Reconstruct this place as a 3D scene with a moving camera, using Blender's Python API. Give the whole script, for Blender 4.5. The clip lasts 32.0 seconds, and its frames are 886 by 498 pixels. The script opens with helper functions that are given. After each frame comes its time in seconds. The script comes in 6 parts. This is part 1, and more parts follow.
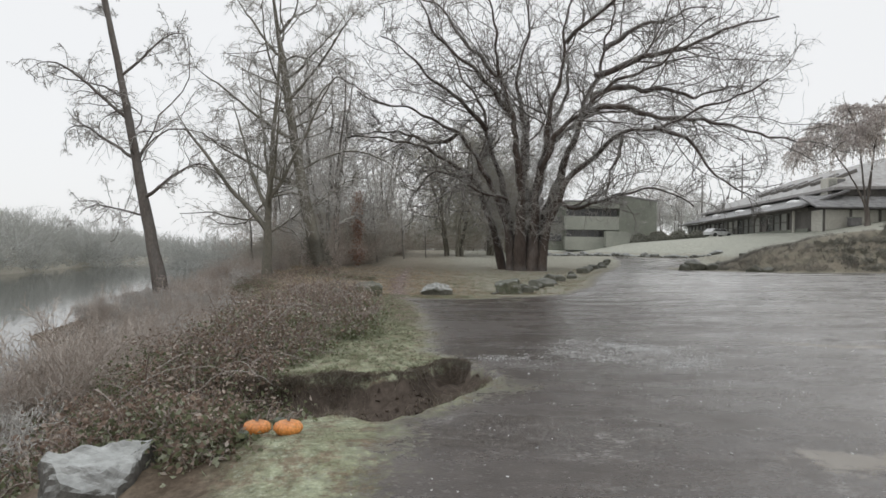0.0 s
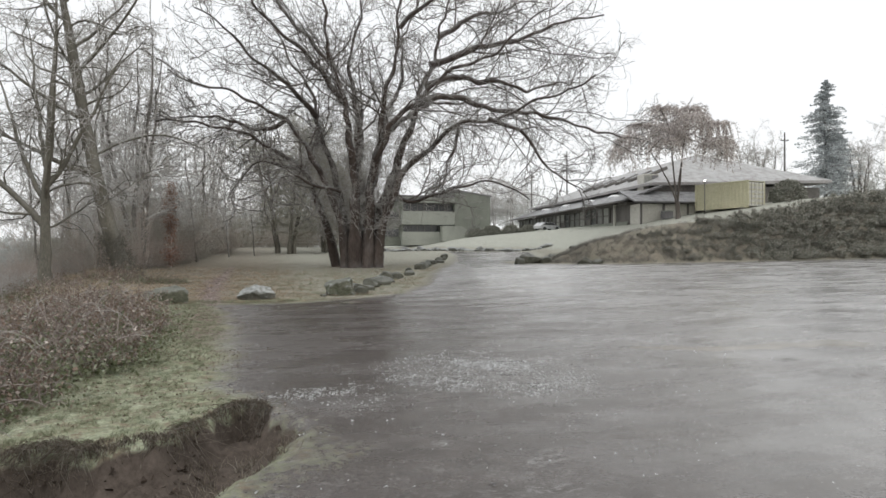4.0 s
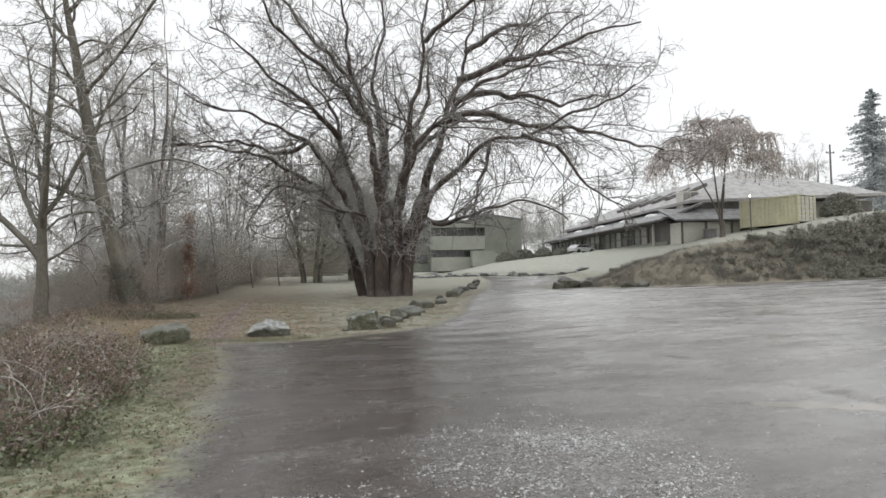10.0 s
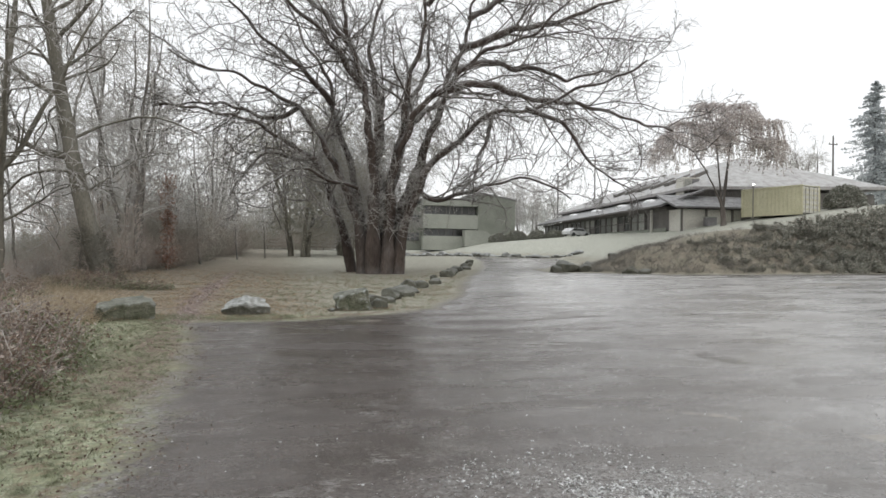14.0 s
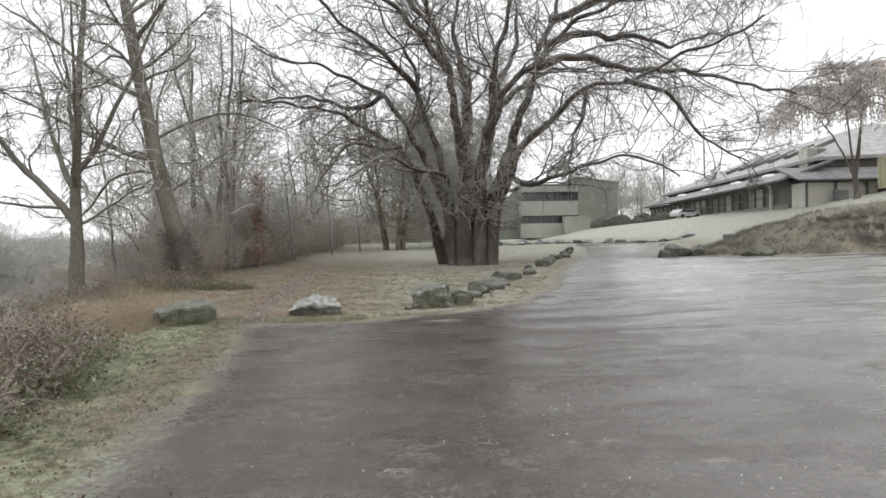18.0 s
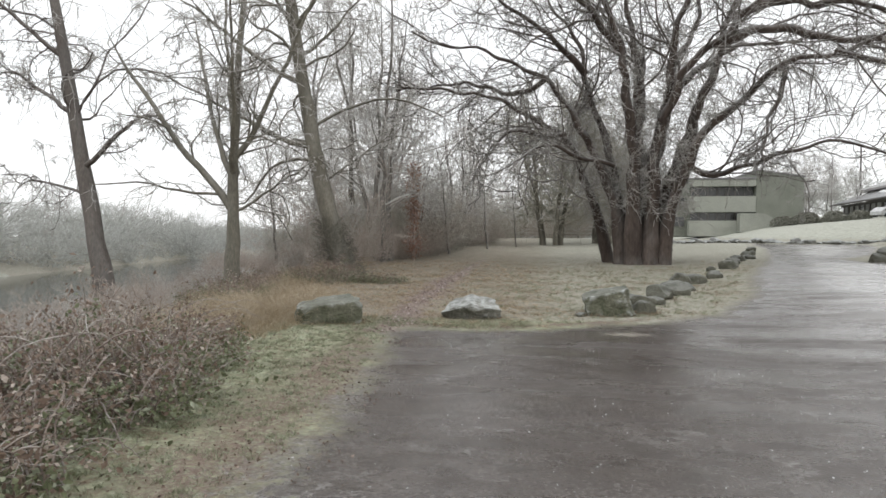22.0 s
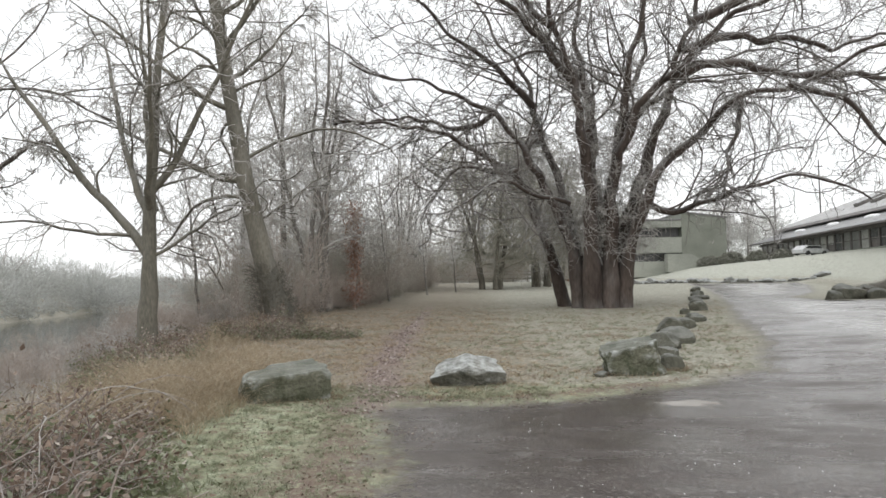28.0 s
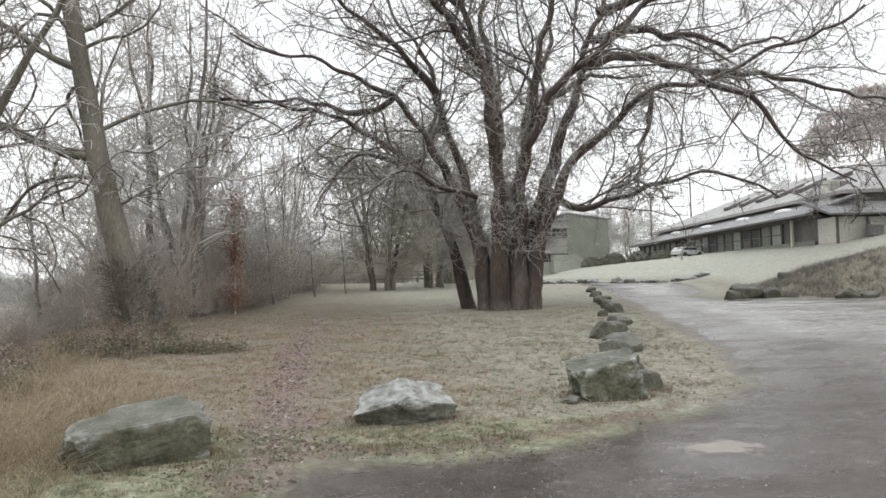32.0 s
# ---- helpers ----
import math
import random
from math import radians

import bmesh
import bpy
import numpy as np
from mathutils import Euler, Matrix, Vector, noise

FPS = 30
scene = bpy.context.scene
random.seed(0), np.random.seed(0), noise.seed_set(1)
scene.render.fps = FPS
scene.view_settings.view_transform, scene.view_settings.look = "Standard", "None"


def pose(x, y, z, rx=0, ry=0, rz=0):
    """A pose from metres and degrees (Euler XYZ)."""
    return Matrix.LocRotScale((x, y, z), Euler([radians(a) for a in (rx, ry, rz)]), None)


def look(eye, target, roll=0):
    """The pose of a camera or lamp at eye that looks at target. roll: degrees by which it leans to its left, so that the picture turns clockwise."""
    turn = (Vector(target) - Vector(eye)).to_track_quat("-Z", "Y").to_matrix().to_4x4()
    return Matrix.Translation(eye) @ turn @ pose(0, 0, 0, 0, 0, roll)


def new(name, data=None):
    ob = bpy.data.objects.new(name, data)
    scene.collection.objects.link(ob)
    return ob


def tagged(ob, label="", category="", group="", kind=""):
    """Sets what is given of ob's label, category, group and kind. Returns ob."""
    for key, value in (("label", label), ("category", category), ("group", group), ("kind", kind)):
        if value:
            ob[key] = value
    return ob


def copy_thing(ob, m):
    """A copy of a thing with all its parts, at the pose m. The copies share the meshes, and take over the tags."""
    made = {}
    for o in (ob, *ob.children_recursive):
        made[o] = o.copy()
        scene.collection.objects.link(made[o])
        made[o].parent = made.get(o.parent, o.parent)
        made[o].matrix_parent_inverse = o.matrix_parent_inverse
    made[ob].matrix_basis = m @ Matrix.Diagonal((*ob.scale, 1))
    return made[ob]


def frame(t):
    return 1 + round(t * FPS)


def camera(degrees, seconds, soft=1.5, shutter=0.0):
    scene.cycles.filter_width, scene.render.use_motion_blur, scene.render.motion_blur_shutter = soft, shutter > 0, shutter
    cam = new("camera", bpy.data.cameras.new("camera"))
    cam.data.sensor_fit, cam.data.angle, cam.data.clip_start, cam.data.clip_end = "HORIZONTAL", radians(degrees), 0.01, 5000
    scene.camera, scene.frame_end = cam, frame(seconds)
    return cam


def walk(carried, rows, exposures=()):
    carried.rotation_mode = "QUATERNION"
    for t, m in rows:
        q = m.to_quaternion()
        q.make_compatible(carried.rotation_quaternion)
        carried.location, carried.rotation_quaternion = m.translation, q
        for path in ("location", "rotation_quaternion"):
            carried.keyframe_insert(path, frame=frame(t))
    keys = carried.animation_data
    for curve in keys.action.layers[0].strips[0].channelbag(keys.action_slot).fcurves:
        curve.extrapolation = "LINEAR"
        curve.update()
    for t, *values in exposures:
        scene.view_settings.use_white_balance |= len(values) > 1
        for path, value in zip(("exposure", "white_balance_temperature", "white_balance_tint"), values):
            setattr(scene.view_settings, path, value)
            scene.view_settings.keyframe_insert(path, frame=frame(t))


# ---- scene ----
cam = camera(66.55, 32.0, soft=1.6)
# seconds, x, y, z, yaw, pitch, roll
ROWS = [
    (0.0, 0.078, 5.253, 1.485, -0.02, 0.40, -1.02),
    (0.5, 0.135, 5.536, 1.497, -8.48, 1.12, -1.28),
    (1.0, 0.219, 5.826, 1.506, -15.62, 1.72, -0.80),
    (1.5, 0.268, 6.124, 1.501, -13.62, 0.18, -0.55),
    (2.0, 0.347, 6.452, 1.500, -16.38, 0.56, -1.17),
    (2.5, 0.461, 6.809, 1.502, -15.98, 0.99, -0.70),
    (3.0, 0.495, 7.141, 1.496, -12.17, 0.32, 0.17),
    (3.5, 0.506, 7.445, 1.495, -13.01, 0.27, -0.03),
    (5.5, 0.685, 8.564, 1.519, -14.23, 0.04, -0.06),
    (6.0, 0.683, 8.785, 1.526, -12.85, 0.55, -0.00),
    (6.5, 0.703, 8.989, 1.513, -14.09, 1.33, -0.76),
    (7.0, 0.768, 9.225, 1.504, -13.66, 2.75, -0.72),
    (7.5, 0.857, 9.473, 1.501, -13.66, 1.36, -0.16),
    (8.0, 0.839, 9.666, 1.503, -12.91, 1.03, 0.16),
    (8.5, 0.788, 9.823, 1.504, -10.60, 1.59, -0.42),
    (9.0, 0.813, 9.995, 1.509, -12.26, 1.80, -0.45),
    (9.5, 0.913, 10.197, 1.511, -12.50, 2.06, 0.64),
    (10.0, 0.972, 10.379, 1.507, -11.22, 2.40, 1.17),
    (10.5, 0.974, 10.568, 1.494, -10.55, 2.54, 0.62),
    (11.0, 0.966, 10.799, 1.493, -9.66, 2.24, -0.10),
    (11.5, 0.992, 11.060, 1.496, -8.61, 1.61, 0.56),
    (12.0, 1.045, 11.331, 1.499, -8.19, 1.37, 0.49),
    (12.5, 1.023, 11.563, 1.499, -8.39, 1.12, -0.15),
    (13.0, 1.008, 11.800, 1.496, -10.82, 0.81, -0.80),
    (13.5, 1.061, 12.072, 1.497, -11.45, 0.81, -0.83),
    (14.0, 1.082, 12.326, 1.494, -12.16, 0.62, -1.00),
    (14.5, 1.115, 12.552, 1.498, -14.72, 0.24, -1.62),
    (16.5, 1.556, 13.471, 1.485, -12.26, -0.09, 1.06),
    (17.0, 1.640, 13.701, 1.470, -7.02, -0.15, 0.96),
    (17.5, 1.725, 13.958, 1.471, -5.16, -0.39, 0.45),
    (18.0, 1.812, 14.232, 1.480, -3.55, -0.23, 1.05),
    (18.5, 1.826, 14.468, 1.488, 1.14, 0.05, 1.10),
    (19.0, 1.814, 14.737, 1.514, 3.21, 0.38, 0.24),
    (19.5, 1.827, 15.066, 1.504, 5.49, 0.65, 0.55),
    (20.0, 1.787, 15.364, 1.497, 7.67, 0.54, 0.82),
    (20.5, 1.745, 15.638, 1.505, 6.96, 0.34, -0.18),
    (21.0, 1.710, 15.916, 1.508, 6.17, -0.01, -0.34),
    (21.5, 1.589, 16.169, 1.495, 7.84, -0.15, -0.29),
    (22.0, 1.463, 16.401, 1.485, 9.37, -0.63, -0.39),
    (22.5, 1.418, 16.618, 1.498, 9.85, -0.70, -0.21),
    (23.0, 1.350, 16.811, 1.516, 10.59, -0.70, 0.19),
    (23.5, 1.223, 17.011, 1.515, 7.74, 0.03, -0.13),
    (24.0, 1.115, 17.226, 1.505, 5.76, 0.30, -0.69),
    (24.5, 0.967, 17.436, 1.523, 6.32, 0.15, 0.01),
    (25.0, 0.825, 17.584, 1.527, 6.25, 0.10, 0.46),
    (25.5, 0.755, 17.763, 1.531, 4.64, 0.34, 0.27),
    (27.5, 0.208, 18.820, 1.493, 3.13, 3.48, 0.41),
    (28.0, 0.039, 19.042, 1.479, 2.85, 3.25, 0.85),
    (28.5, -0.058, 19.287, 1.481, -0.08, 1.92, 1.11),
    (29.0, -0.157, 19.610, 1.496, -3.67, 1.83, 1.03),
    (29.5, -0.265, 19.911, 1.502, -2.63, 1.91, 0.46),
    (30.0, -0.309, 20.260, 1.499, -3.93, 2.38, 0.25),
    (30.5, -0.359, 20.653, 1.494, -4.41, 2.42, 0.24),
    (31.0, -0.450, 20.992, 1.489, -6.24, 2.39, 0.27),
    (31.5, -0.485, 21.391, 1.494, -7.33, 2.10, 0.30),
    (32.0, -0.611, 21.800, 1.493, -7.10, 3.16, 1.03),
]
walk(cam, [(t, pose(x, y, z, 90 + pitch, roll, yaw)) for t, x, y, z, yaw, pitch, roll in ROWS],
     exposures=((0.0, -0.24), (1.0, -0.1), (6.0, -0.03), (13.0, 0.02), (19.0, 0.19), (32.0, 0.25)))

# ---- light: a bright, evenly overcast winter sky ----
world = bpy.data.worlds.new("overcast")
scene.world = world
world.use_nodes = True
wt = world.node_tree
bg = wt.nodes["Background"]
sky = wt.nodes.new("ShaderNodeTexSky")
sky.sky_type, sky.sun_disc = "NISHITA", False
sky.sun_elevation, sky.sun_rotation = radians(38), radians(150)
sky.air_density, sky.dust_density = 1.0, 4.0
pale = wt.nodes.new("ShaderNodeMix")
pale.data_type = "RGBA"
pale.inputs["Factor"].default_value = 0.9
pale.inputs[7].default_value = (11.3, 11.4, 11.5, 1)
wt.links.new(sky.outputs[0], pale.inputs[6])
wt.links.new(pale.outputs[2], bg.inputs[0])
bg.inputs[1].default_value = 0.1
sun = new("sun", bpy.data.lights.new("sun", "SUN"))
sun.data.energy, sun.data.angle, sun.data.color = 0.6, radians(40), (1, 0.97, 0.93)
sun.matrix_world = look((0, 0, 60), (24, 34, 0))


# ---- helpers for meshes ----
def smooth(a, b, v):
    u = np.clip((v - a) / (b - a), 0, 1)
    return u * u * (3 - 2 * u)


def mesh_np(name, verts, quads=None, tris=None, soft=True):
    me = bpy.data.meshes.new(name)
    loops, starts, n = [], [], 0
    for faces, k in ((quads, 4), (tris, 3)):
        if faces is not None and len(faces):
            faces = np.asarray(faces, dtype=np.int32)
            loops.append(faces.ravel())
            starts.append(n + np.arange(len(faces), dtype=np.int32) * k)
            n += faces.size
    loops, starts = np.concatenate(loops), np.concatenate(starts)
    me.vertices.add(len(verts))
    me.vertices.foreach_set("co", np.asarray(verts, dtype=np.float32).ravel())
    me.loops.add(len(loops))
    me.loops.foreach_set("vertex_index", loops)
    me.polygons.add(len(starts))
    me.polygons.foreach_set("loop_start", starts)
    me.polygons.foreach_set("use_smooth", np.full(len(starts), soft))
    me.update(calc_edges=True)
    me.validate()
    return me


def as_mesh(bm, name, soft=False):
    me = bpy.data.meshes.new(name)
    bm.to_mesh(me)
    bm.free()
    if soft:
        me.polygons.foreach_set("use_smooth", np.full(len(me.polygons), True))
    return me


def part(name, me, material, parent=None, label="", kind=""):
    if isinstance(me, bmesh.types.BMesh):
        me = as_mesh(me, name)
    if material and not me.materials:
        me.materials.append(material)
    ob = new(name, me)
    ob.parent = parent
    return tagged(ob, label, kind=kind)


def thing(name, x, y, z, label, category, group="", kind="", turn=0.0):
    ob = new(name)
    ob.matrix_basis = pose(x, y, z, 0, 0, turn)
    return tagged(ob, label, category, group, kind)


def box(x0, x1, y0, y1, z0, z1, bevel=0.0, bm=None):
    bm = bm or bmesh.new()
    made = bmesh.ops.create_cube(bm, size=1, matrix=Matrix.LocRotScale(((x0 + x1) / 2, (y0 + y1) / 2, (z0 + z1) / 2), None, (x1 - x0, y1 - y0, z1 - z0)))
    if bevel:
        edges = {e for v in made["verts"] for e in v.link_edges}
        bmesh.ops.bevel(bm, geom=list(edges), offset=bevel, segments=1, affect="EDGES")
    return bm


# ---- the lie of the land ----
def along(knots, y):
    return np.interp(y, [k[0] for k in knots], [k[1] for k in knots])


BANK_EDGE = [(-80, -1.6), (8, -1.7), (12, -2.3), (16, -2.7), (22, -3.2), (27, -4.3), (31, -5.6), (35, -7.4), (45, -8.6), (60, -9), (100, -12), (300, -30)]
HILL_FOOT = [(19, 86), (28, 81.5), (27.8, 74), (22.8, 62), (18, 54), (17.3, 51.5), (22, 46), (36, 42.5), (80, 37), (3000, -60), (3000, 3000), (15, 3000)]
LOT = [(-0.5, -60), (-0.5, 6), (-0.5, 9.4), (-0.35, 11.2), (0.75, 12.8), (0.3, 14.5), (-0.2, 15.5), (-0.25, 18.5), (-0.4, 20.5), (-0.6, 23), (-0.85, 25), (-1.3, 27.4), (-1.0, 27.9),
       (0.2, 27.8), (1.6, 28.3), (3.2, 29.2), (4.7, 30.6), (6.4, 34.5), (7.7, 39.5), (10.6, 48), (13.3, 56.5), (17, 70), (18.5, 79.5), (27.5, 78.5), (26.4, 74), (21.5, 63), (16.8, 56), (16, 51),
       (21.5, 45), (36, 41.3), (80, 35.5), (300, 10), (300, -60)]


def inside(poly, x, y):
    """Distance to the outline of poly, positive inside it."""
    best, odd = np.full(x.shape, 1e9), np.zeros(x.shape, bool)
    for (ax, ay), (bx, by) in zip(poly, poly[1:] + poly[:1]):
        dx, dy = bx - ax, by - ay
        u = np.clip(((x - ax) * dx + (y - ay) * dy) / (dx * dx + dy * dy), 0, 1)
        best = np.minimum(best, np.hypot(x - ax - u * dx, y - ay - u * dy))
        if ay != by:
            odd ^= ((ay > y) != (by > y)) & (x < (bx - ax) * (y - ay) / (by - ay) + ax)
    return np.where(odd, best, -best)


def strand(line, x, y):
    """Distance to a line of a few points."""
    best = np.full(x.shape, 1e9)
    for (ax, ay), (bx, by) in zip(line, line[1:]):
        dx, dy = bx - ax, by - ay
        u = np.clip(((x - ax) * dx + (y - ay) * dy) / (dx * dx + dy * dy), 0, 1)
        best = np.minimum(best, np.hypot(x - ax - u * dx, y - ay - u * dy))
    return best


def wave(x, y, s, k=0.0):
    return (np.sin(x * s + 1.3 * np.sin(y * s * 0.7 + k)) + np.sin(y * s * 1.17 + 1.7 * np.sin(x * s * 0.6 + 2 * k))) * 0.5


def lip(x):
    """The far rim of the hollow."""
    return 13.4 + 1.2 * np.exp(-((x - 0.22) / 0.45) ** 2) + 0.12 * np.sin(x * 4.1) + 0.09 * np.sin(x * 9.0) + 0.05 * np.sin(x * 21.0)


def hollow(x, y):
    """How far a place lies in the washed-out hollow at the edge of the lot, 0 to 1."""
    near = np.where(x > -0.3, 11.2 + (x + 0.3) * 1.6, 11.2 + 0.12 * np.sin(x * 5))
    return smooth(0, 1.0, y - near) * smooth(0, 0.42, lip(x) - y) * smooth(-0.1, 0.7, 0.85 + 0.1 * np.sin(y * 7) - x) * smooth(-6, -3, x)


def land(x, y):
    x, y = np.asarray(x, float), np.asarray(y, float)
    z = 0.024 * np.clip(y - 29, 0, 60) + 0.0003 * np.clip(y - 50, 0, 40) ** 2 + 0.004 * np.clip(y - 90, 0, 400)
    z = z + 0.025 * np.clip(x - 3, 0, 34) * smooth(60, 38, y) * smooth(3, 9, x)
    s = inside(HILL_FOOT, x, y)
    top = np.clip(4.45 + 0.17 * np.clip(x - 37, 0, 12) + 0.07 * np.clip(x - 49, 0, 99) + (0.1 + 0.1 * smooth(74, 66, y)) * np.clip(x - 37, -99, 0), 2.0, 11)
    rise = smooth(-0.5, 7 + 5 * smooth(33, 22, x) * smooth(70, 58, y) + 6.5 * smooth(50, 64, y), s)
    even = smooth(62, 74, y)
    z = z + np.clip(top - z, 0, 20) * (rise * (1 - even) + even * smooth(-1.5, 10.5, s))
    z = z + 1.1 * smooth(17.3, 24.0, x) * smooth(35, 26, x) * smooth(0, 4.6, s) * smooth(15, 7, s) * smooth(68, 58, y)
    z = z + 0.02 * wave(x, y, 0.9) * smooth(6, 2, np.abs(x) * 0.2) + 0.012 * wave(x, y, 2.7, 1.0)
    d = along(BANK_EDGE, y) - x
    drop = np.clip(d, 0, 60) * (0.24 + 0.16 * smooth(36, 20, y)) * smooth(0, 1.5, d) + 0.06 * smooth(-1.5, 0, d)
    z = np.where(d > -1.5, np.maximum(z - drop, -3.4), z)
    z = z - (0.34 + 0.07 * wave(x, y, 3.1, 0.4) + 0.04 * wave(x, y, 8.3, 1.1)) * hollow(x, y)
    rut = np.minimum(strand([(2.6, 25.6), (5.5, 25.3), (12, 24.4)], x, y), strand([(4.0, 27.2), (7.5, 27.3), (14, 27.0)], x, y))
    z = z - smooth(2.4, 5.5, x) * (0.024 * np.exp(-((rut / 0.1) ** 2)) - 0.014 * np.exp(-(((rut - 0.2) / 0.09) ** 2)))
    z = z + 0.1 * np.exp(-(((x + 1.0) / 0.9) ** 2 + ((y - 10.3) / 0.6) ** 2))
    z = z - 0.4 * np.exp(-(((x + 2.3) / 0.6) ** 2 + ((y - 9.15) / 0.5) ** 2))
    far_bank = along([(-80, -48), (70, -50), (160, -75), (400, -140)], y)
    return z + (3.9 + 0.5 * wave(x, y, 0.05)) * smooth(0, 9, far_bank - x)


def at(x, y):
    return float(land(x, y))


# ---- materials ----
def nodes_of(name):
    m = bpy.data.materials.new(name)
    m.use_nodes = True
    return m, m.node_tree, m.node_tree.nodes["Principled BSDF"]


def noise_node(nt, vec, scale, detail=4.0, rough=0.55):
    n = nt.nodes.new("ShaderNodeTexNoise")
    n.inputs["Scale"].default_value, n.inputs["Detail"].default_value, n.inputs["Roughness"].default_value = scale, detail, rough
    nt.links.new(vec, n.inputs["Vector"])
    return n.outputs["Fac"]


def ranged(nt, value, a, b, c=0.0, d=1.0):
    n = nt.nodes.new("ShaderNodeMapRange")
    for k, v in enumerate((a, b, c, d)):
        n.inputs[k + 1].default_value = v
    nt.links.new(value, n.inputs[0])
    return n.outputs[0]


def sums(nt, op, a, b):
    n = nt.nodes.new("ShaderNodeMath")
    n.operation = op
    for k, v in enumerate((a, b)):
        if isinstance(v, (int, float)):
            n.inputs[k].default_value = v
        else:
            nt.links.new(v, n.inputs[k])
    return n.outputs[0]


def blend(nt, fac, a, b, mode="MIX"):
    n = nt.nodes.new("ShaderNodeMix")
    n.data_type, n.blend_type = "RGBA", mode
    for k, v in ((0, fac), (6, a), (7, b)):
        if isinstance(v, (int, float)):
            n.inputs[k].default_value = v
        elif isinstance(v, tuple):
            n.inputs[k].default_value = (*v, 1)
        else:
            nt.links.new(v, n.inputs[k])
    return n.outputs[2]


def bumped(nt, b, height, strength, distance=0.02):
    n = nt.nodes.new("ShaderNodeBump")
    n.inputs["Strength"].default_value, n.inputs["Distance"].default_value = strength, distance
    nt.links.new(height, n.inputs["Height"])
    nt.links.new(n.outputs[0], b.inputs["Normal"])


FROST = (0.60, 0.63, 0.63)


def mat(name, ca, cb, scale=2.0, fine=45.0, rough=0.85, bump=0.4, frost=0.0, spec=0.3, island=0.0, metal=0.0, stretch=(1, 1, 1), cap=-0.2, edge=0.0):
    """Two colours over a broad noise, a fine grain with relief, and rime on what faces up."""
    m, nt, b = nodes_of(name)
    co = nt.nodes.new("ShaderNodeTexCoord").outputs["Object"]
    mp = nt.nodes.new("ShaderNodeMapping")
    mp.inputs["Scale"].default_value = stretch
    nt.links.new(co, mp.inputs["Vector"])
    co = mp.outputs[0]
    broad = ranged(nt, noise_node(nt, co, scale), 0.3, 0.7)
    grain = noise_node(nt, co, fine, 3)
    if island:
        geo = nt.nodes.new("ShaderNodeNewGeometry")
        broad = sums(nt, "ADD", sums(nt, "MULTIPLY", broad, 1 - island), sums(nt, "MULTIPLY", geo.outputs["Random Per Island"], island))
    col = blend(nt, broad, ca, cb)
    col = blend(nt, 1.0, col, ranged(nt, grain, 0.25, 0.75, 0.62, 1.3), "MULTIPLY")
    if frost:
        geo = nt.nodes.new("ShaderNodeNewGeometry")
        sep = nt.nodes.new("ShaderNodeSeparateXYZ")
        nt.links.new(geo.outputs["Normal"], sep.inputs[0])
        rime = sums(nt, "MULTIPLY", ranged(nt, sep.outputs[2], cap, 0.9), ranged(nt, noise_node(nt, co, scale * 3.1, 5), 0.3, 0.62) if cap < 0 else ranged(nt, noise_node(nt, co, scale * 0.8, 6, 0.7), 0.3, 0.7, 0.25, 1.0))
        col = blend(nt, sums(nt, "MULTIPLY", rime, frost), col, FROST)
    if edge:
        geo = nt.nodes.new("ShaderNodeNewGeometry")
        worn = sums(nt, "MULTIPLY", ranged(nt, geo.outputs["Pointiness"], 0.508, 0.545), ranged(nt, noise_node(nt, co, scale * 1.6, 5, 0.7), 0.42, 0.6))
        col = blend(nt, sums(nt, "MULTIPLY", worn, edge), col, FROST)
    nt.links.new(col, b.inputs["Base Color"])
    b.inputs["Roughness"].default_value, b.inputs["Specular IOR Level"].default_value, b.inputs["Metallic"].default_value = rough, spec, metal
    if bump:
        bumped(nt, b, grain, bump)
    return m


def leafy(name, ca, cb, cc, rough=0.7, patch=0.0):
    """A different tint for each leaf or blade, which may drift from patch to patch."""
    m, nt, b = nodes_of(name)
    geo = nt.nodes.new("ShaderNodeNewGeometry")
    ramp = nt.nodes.new("ShaderNodeValToRGB")
    ramp.color_ramp.elements[0].color, ramp.color_ramp.elements[1].color = (*ca, 1), (*cc, 1)
    ramp.color_ramp.elements.new(0.6).color = (*cb, 1)
    co = nt.nodes.new("ShaderNodeTexCoord").outputs["Object"]
    tint = geo.outputs["Random Per Island"]
    if patch:
        drift = sums(nt, "ADD", sums(nt, "MULTIPLY", ranged(nt, noise_node(nt, co, 1.6, 6, 0.7), 0.36, 0.64), 0.6), sums(nt, "MULTIPLY", ranged(nt, noise_node(nt, co, 9.0, 4, 0.6), 0.3, 0.7), 0.4))
        tint = sums(nt, "ADD", sums(nt, "MULTIPLY", tint, 1 - patch), sums(nt, "MULTIPLY", drift, patch))
    nt.links.new(tint, ramp.inputs[0])
    col = blend(nt, 1.0, ramp.outputs[0], ranged(nt, noise_node(nt, co, 30.0), 0.3, 0.7, 0.7, 1.25), "MULTIPLY")
    nt.links.new(col, b.inputs["Base Color"])
    b.inputs["Roughness"].default_value, b.inputs["Specular IOR Level"].default_value = rough, 0.25
    thin, both = nt.nodes.new("ShaderNodeBsdfTranslucent"), nt.nodes.new("ShaderNodeMixShader")
    nt.links.new(col, thin.inputs[0])
    both.inputs[0].default_value = 0.4
    nt.links.new(b.outputs[0], both.inputs[1])
    nt.links.new(thin.outputs[0], both.inputs[2])
    nt.links.new(both.outputs[0], nt.nodes["Material Output"].inputs["Surface"])
    return m


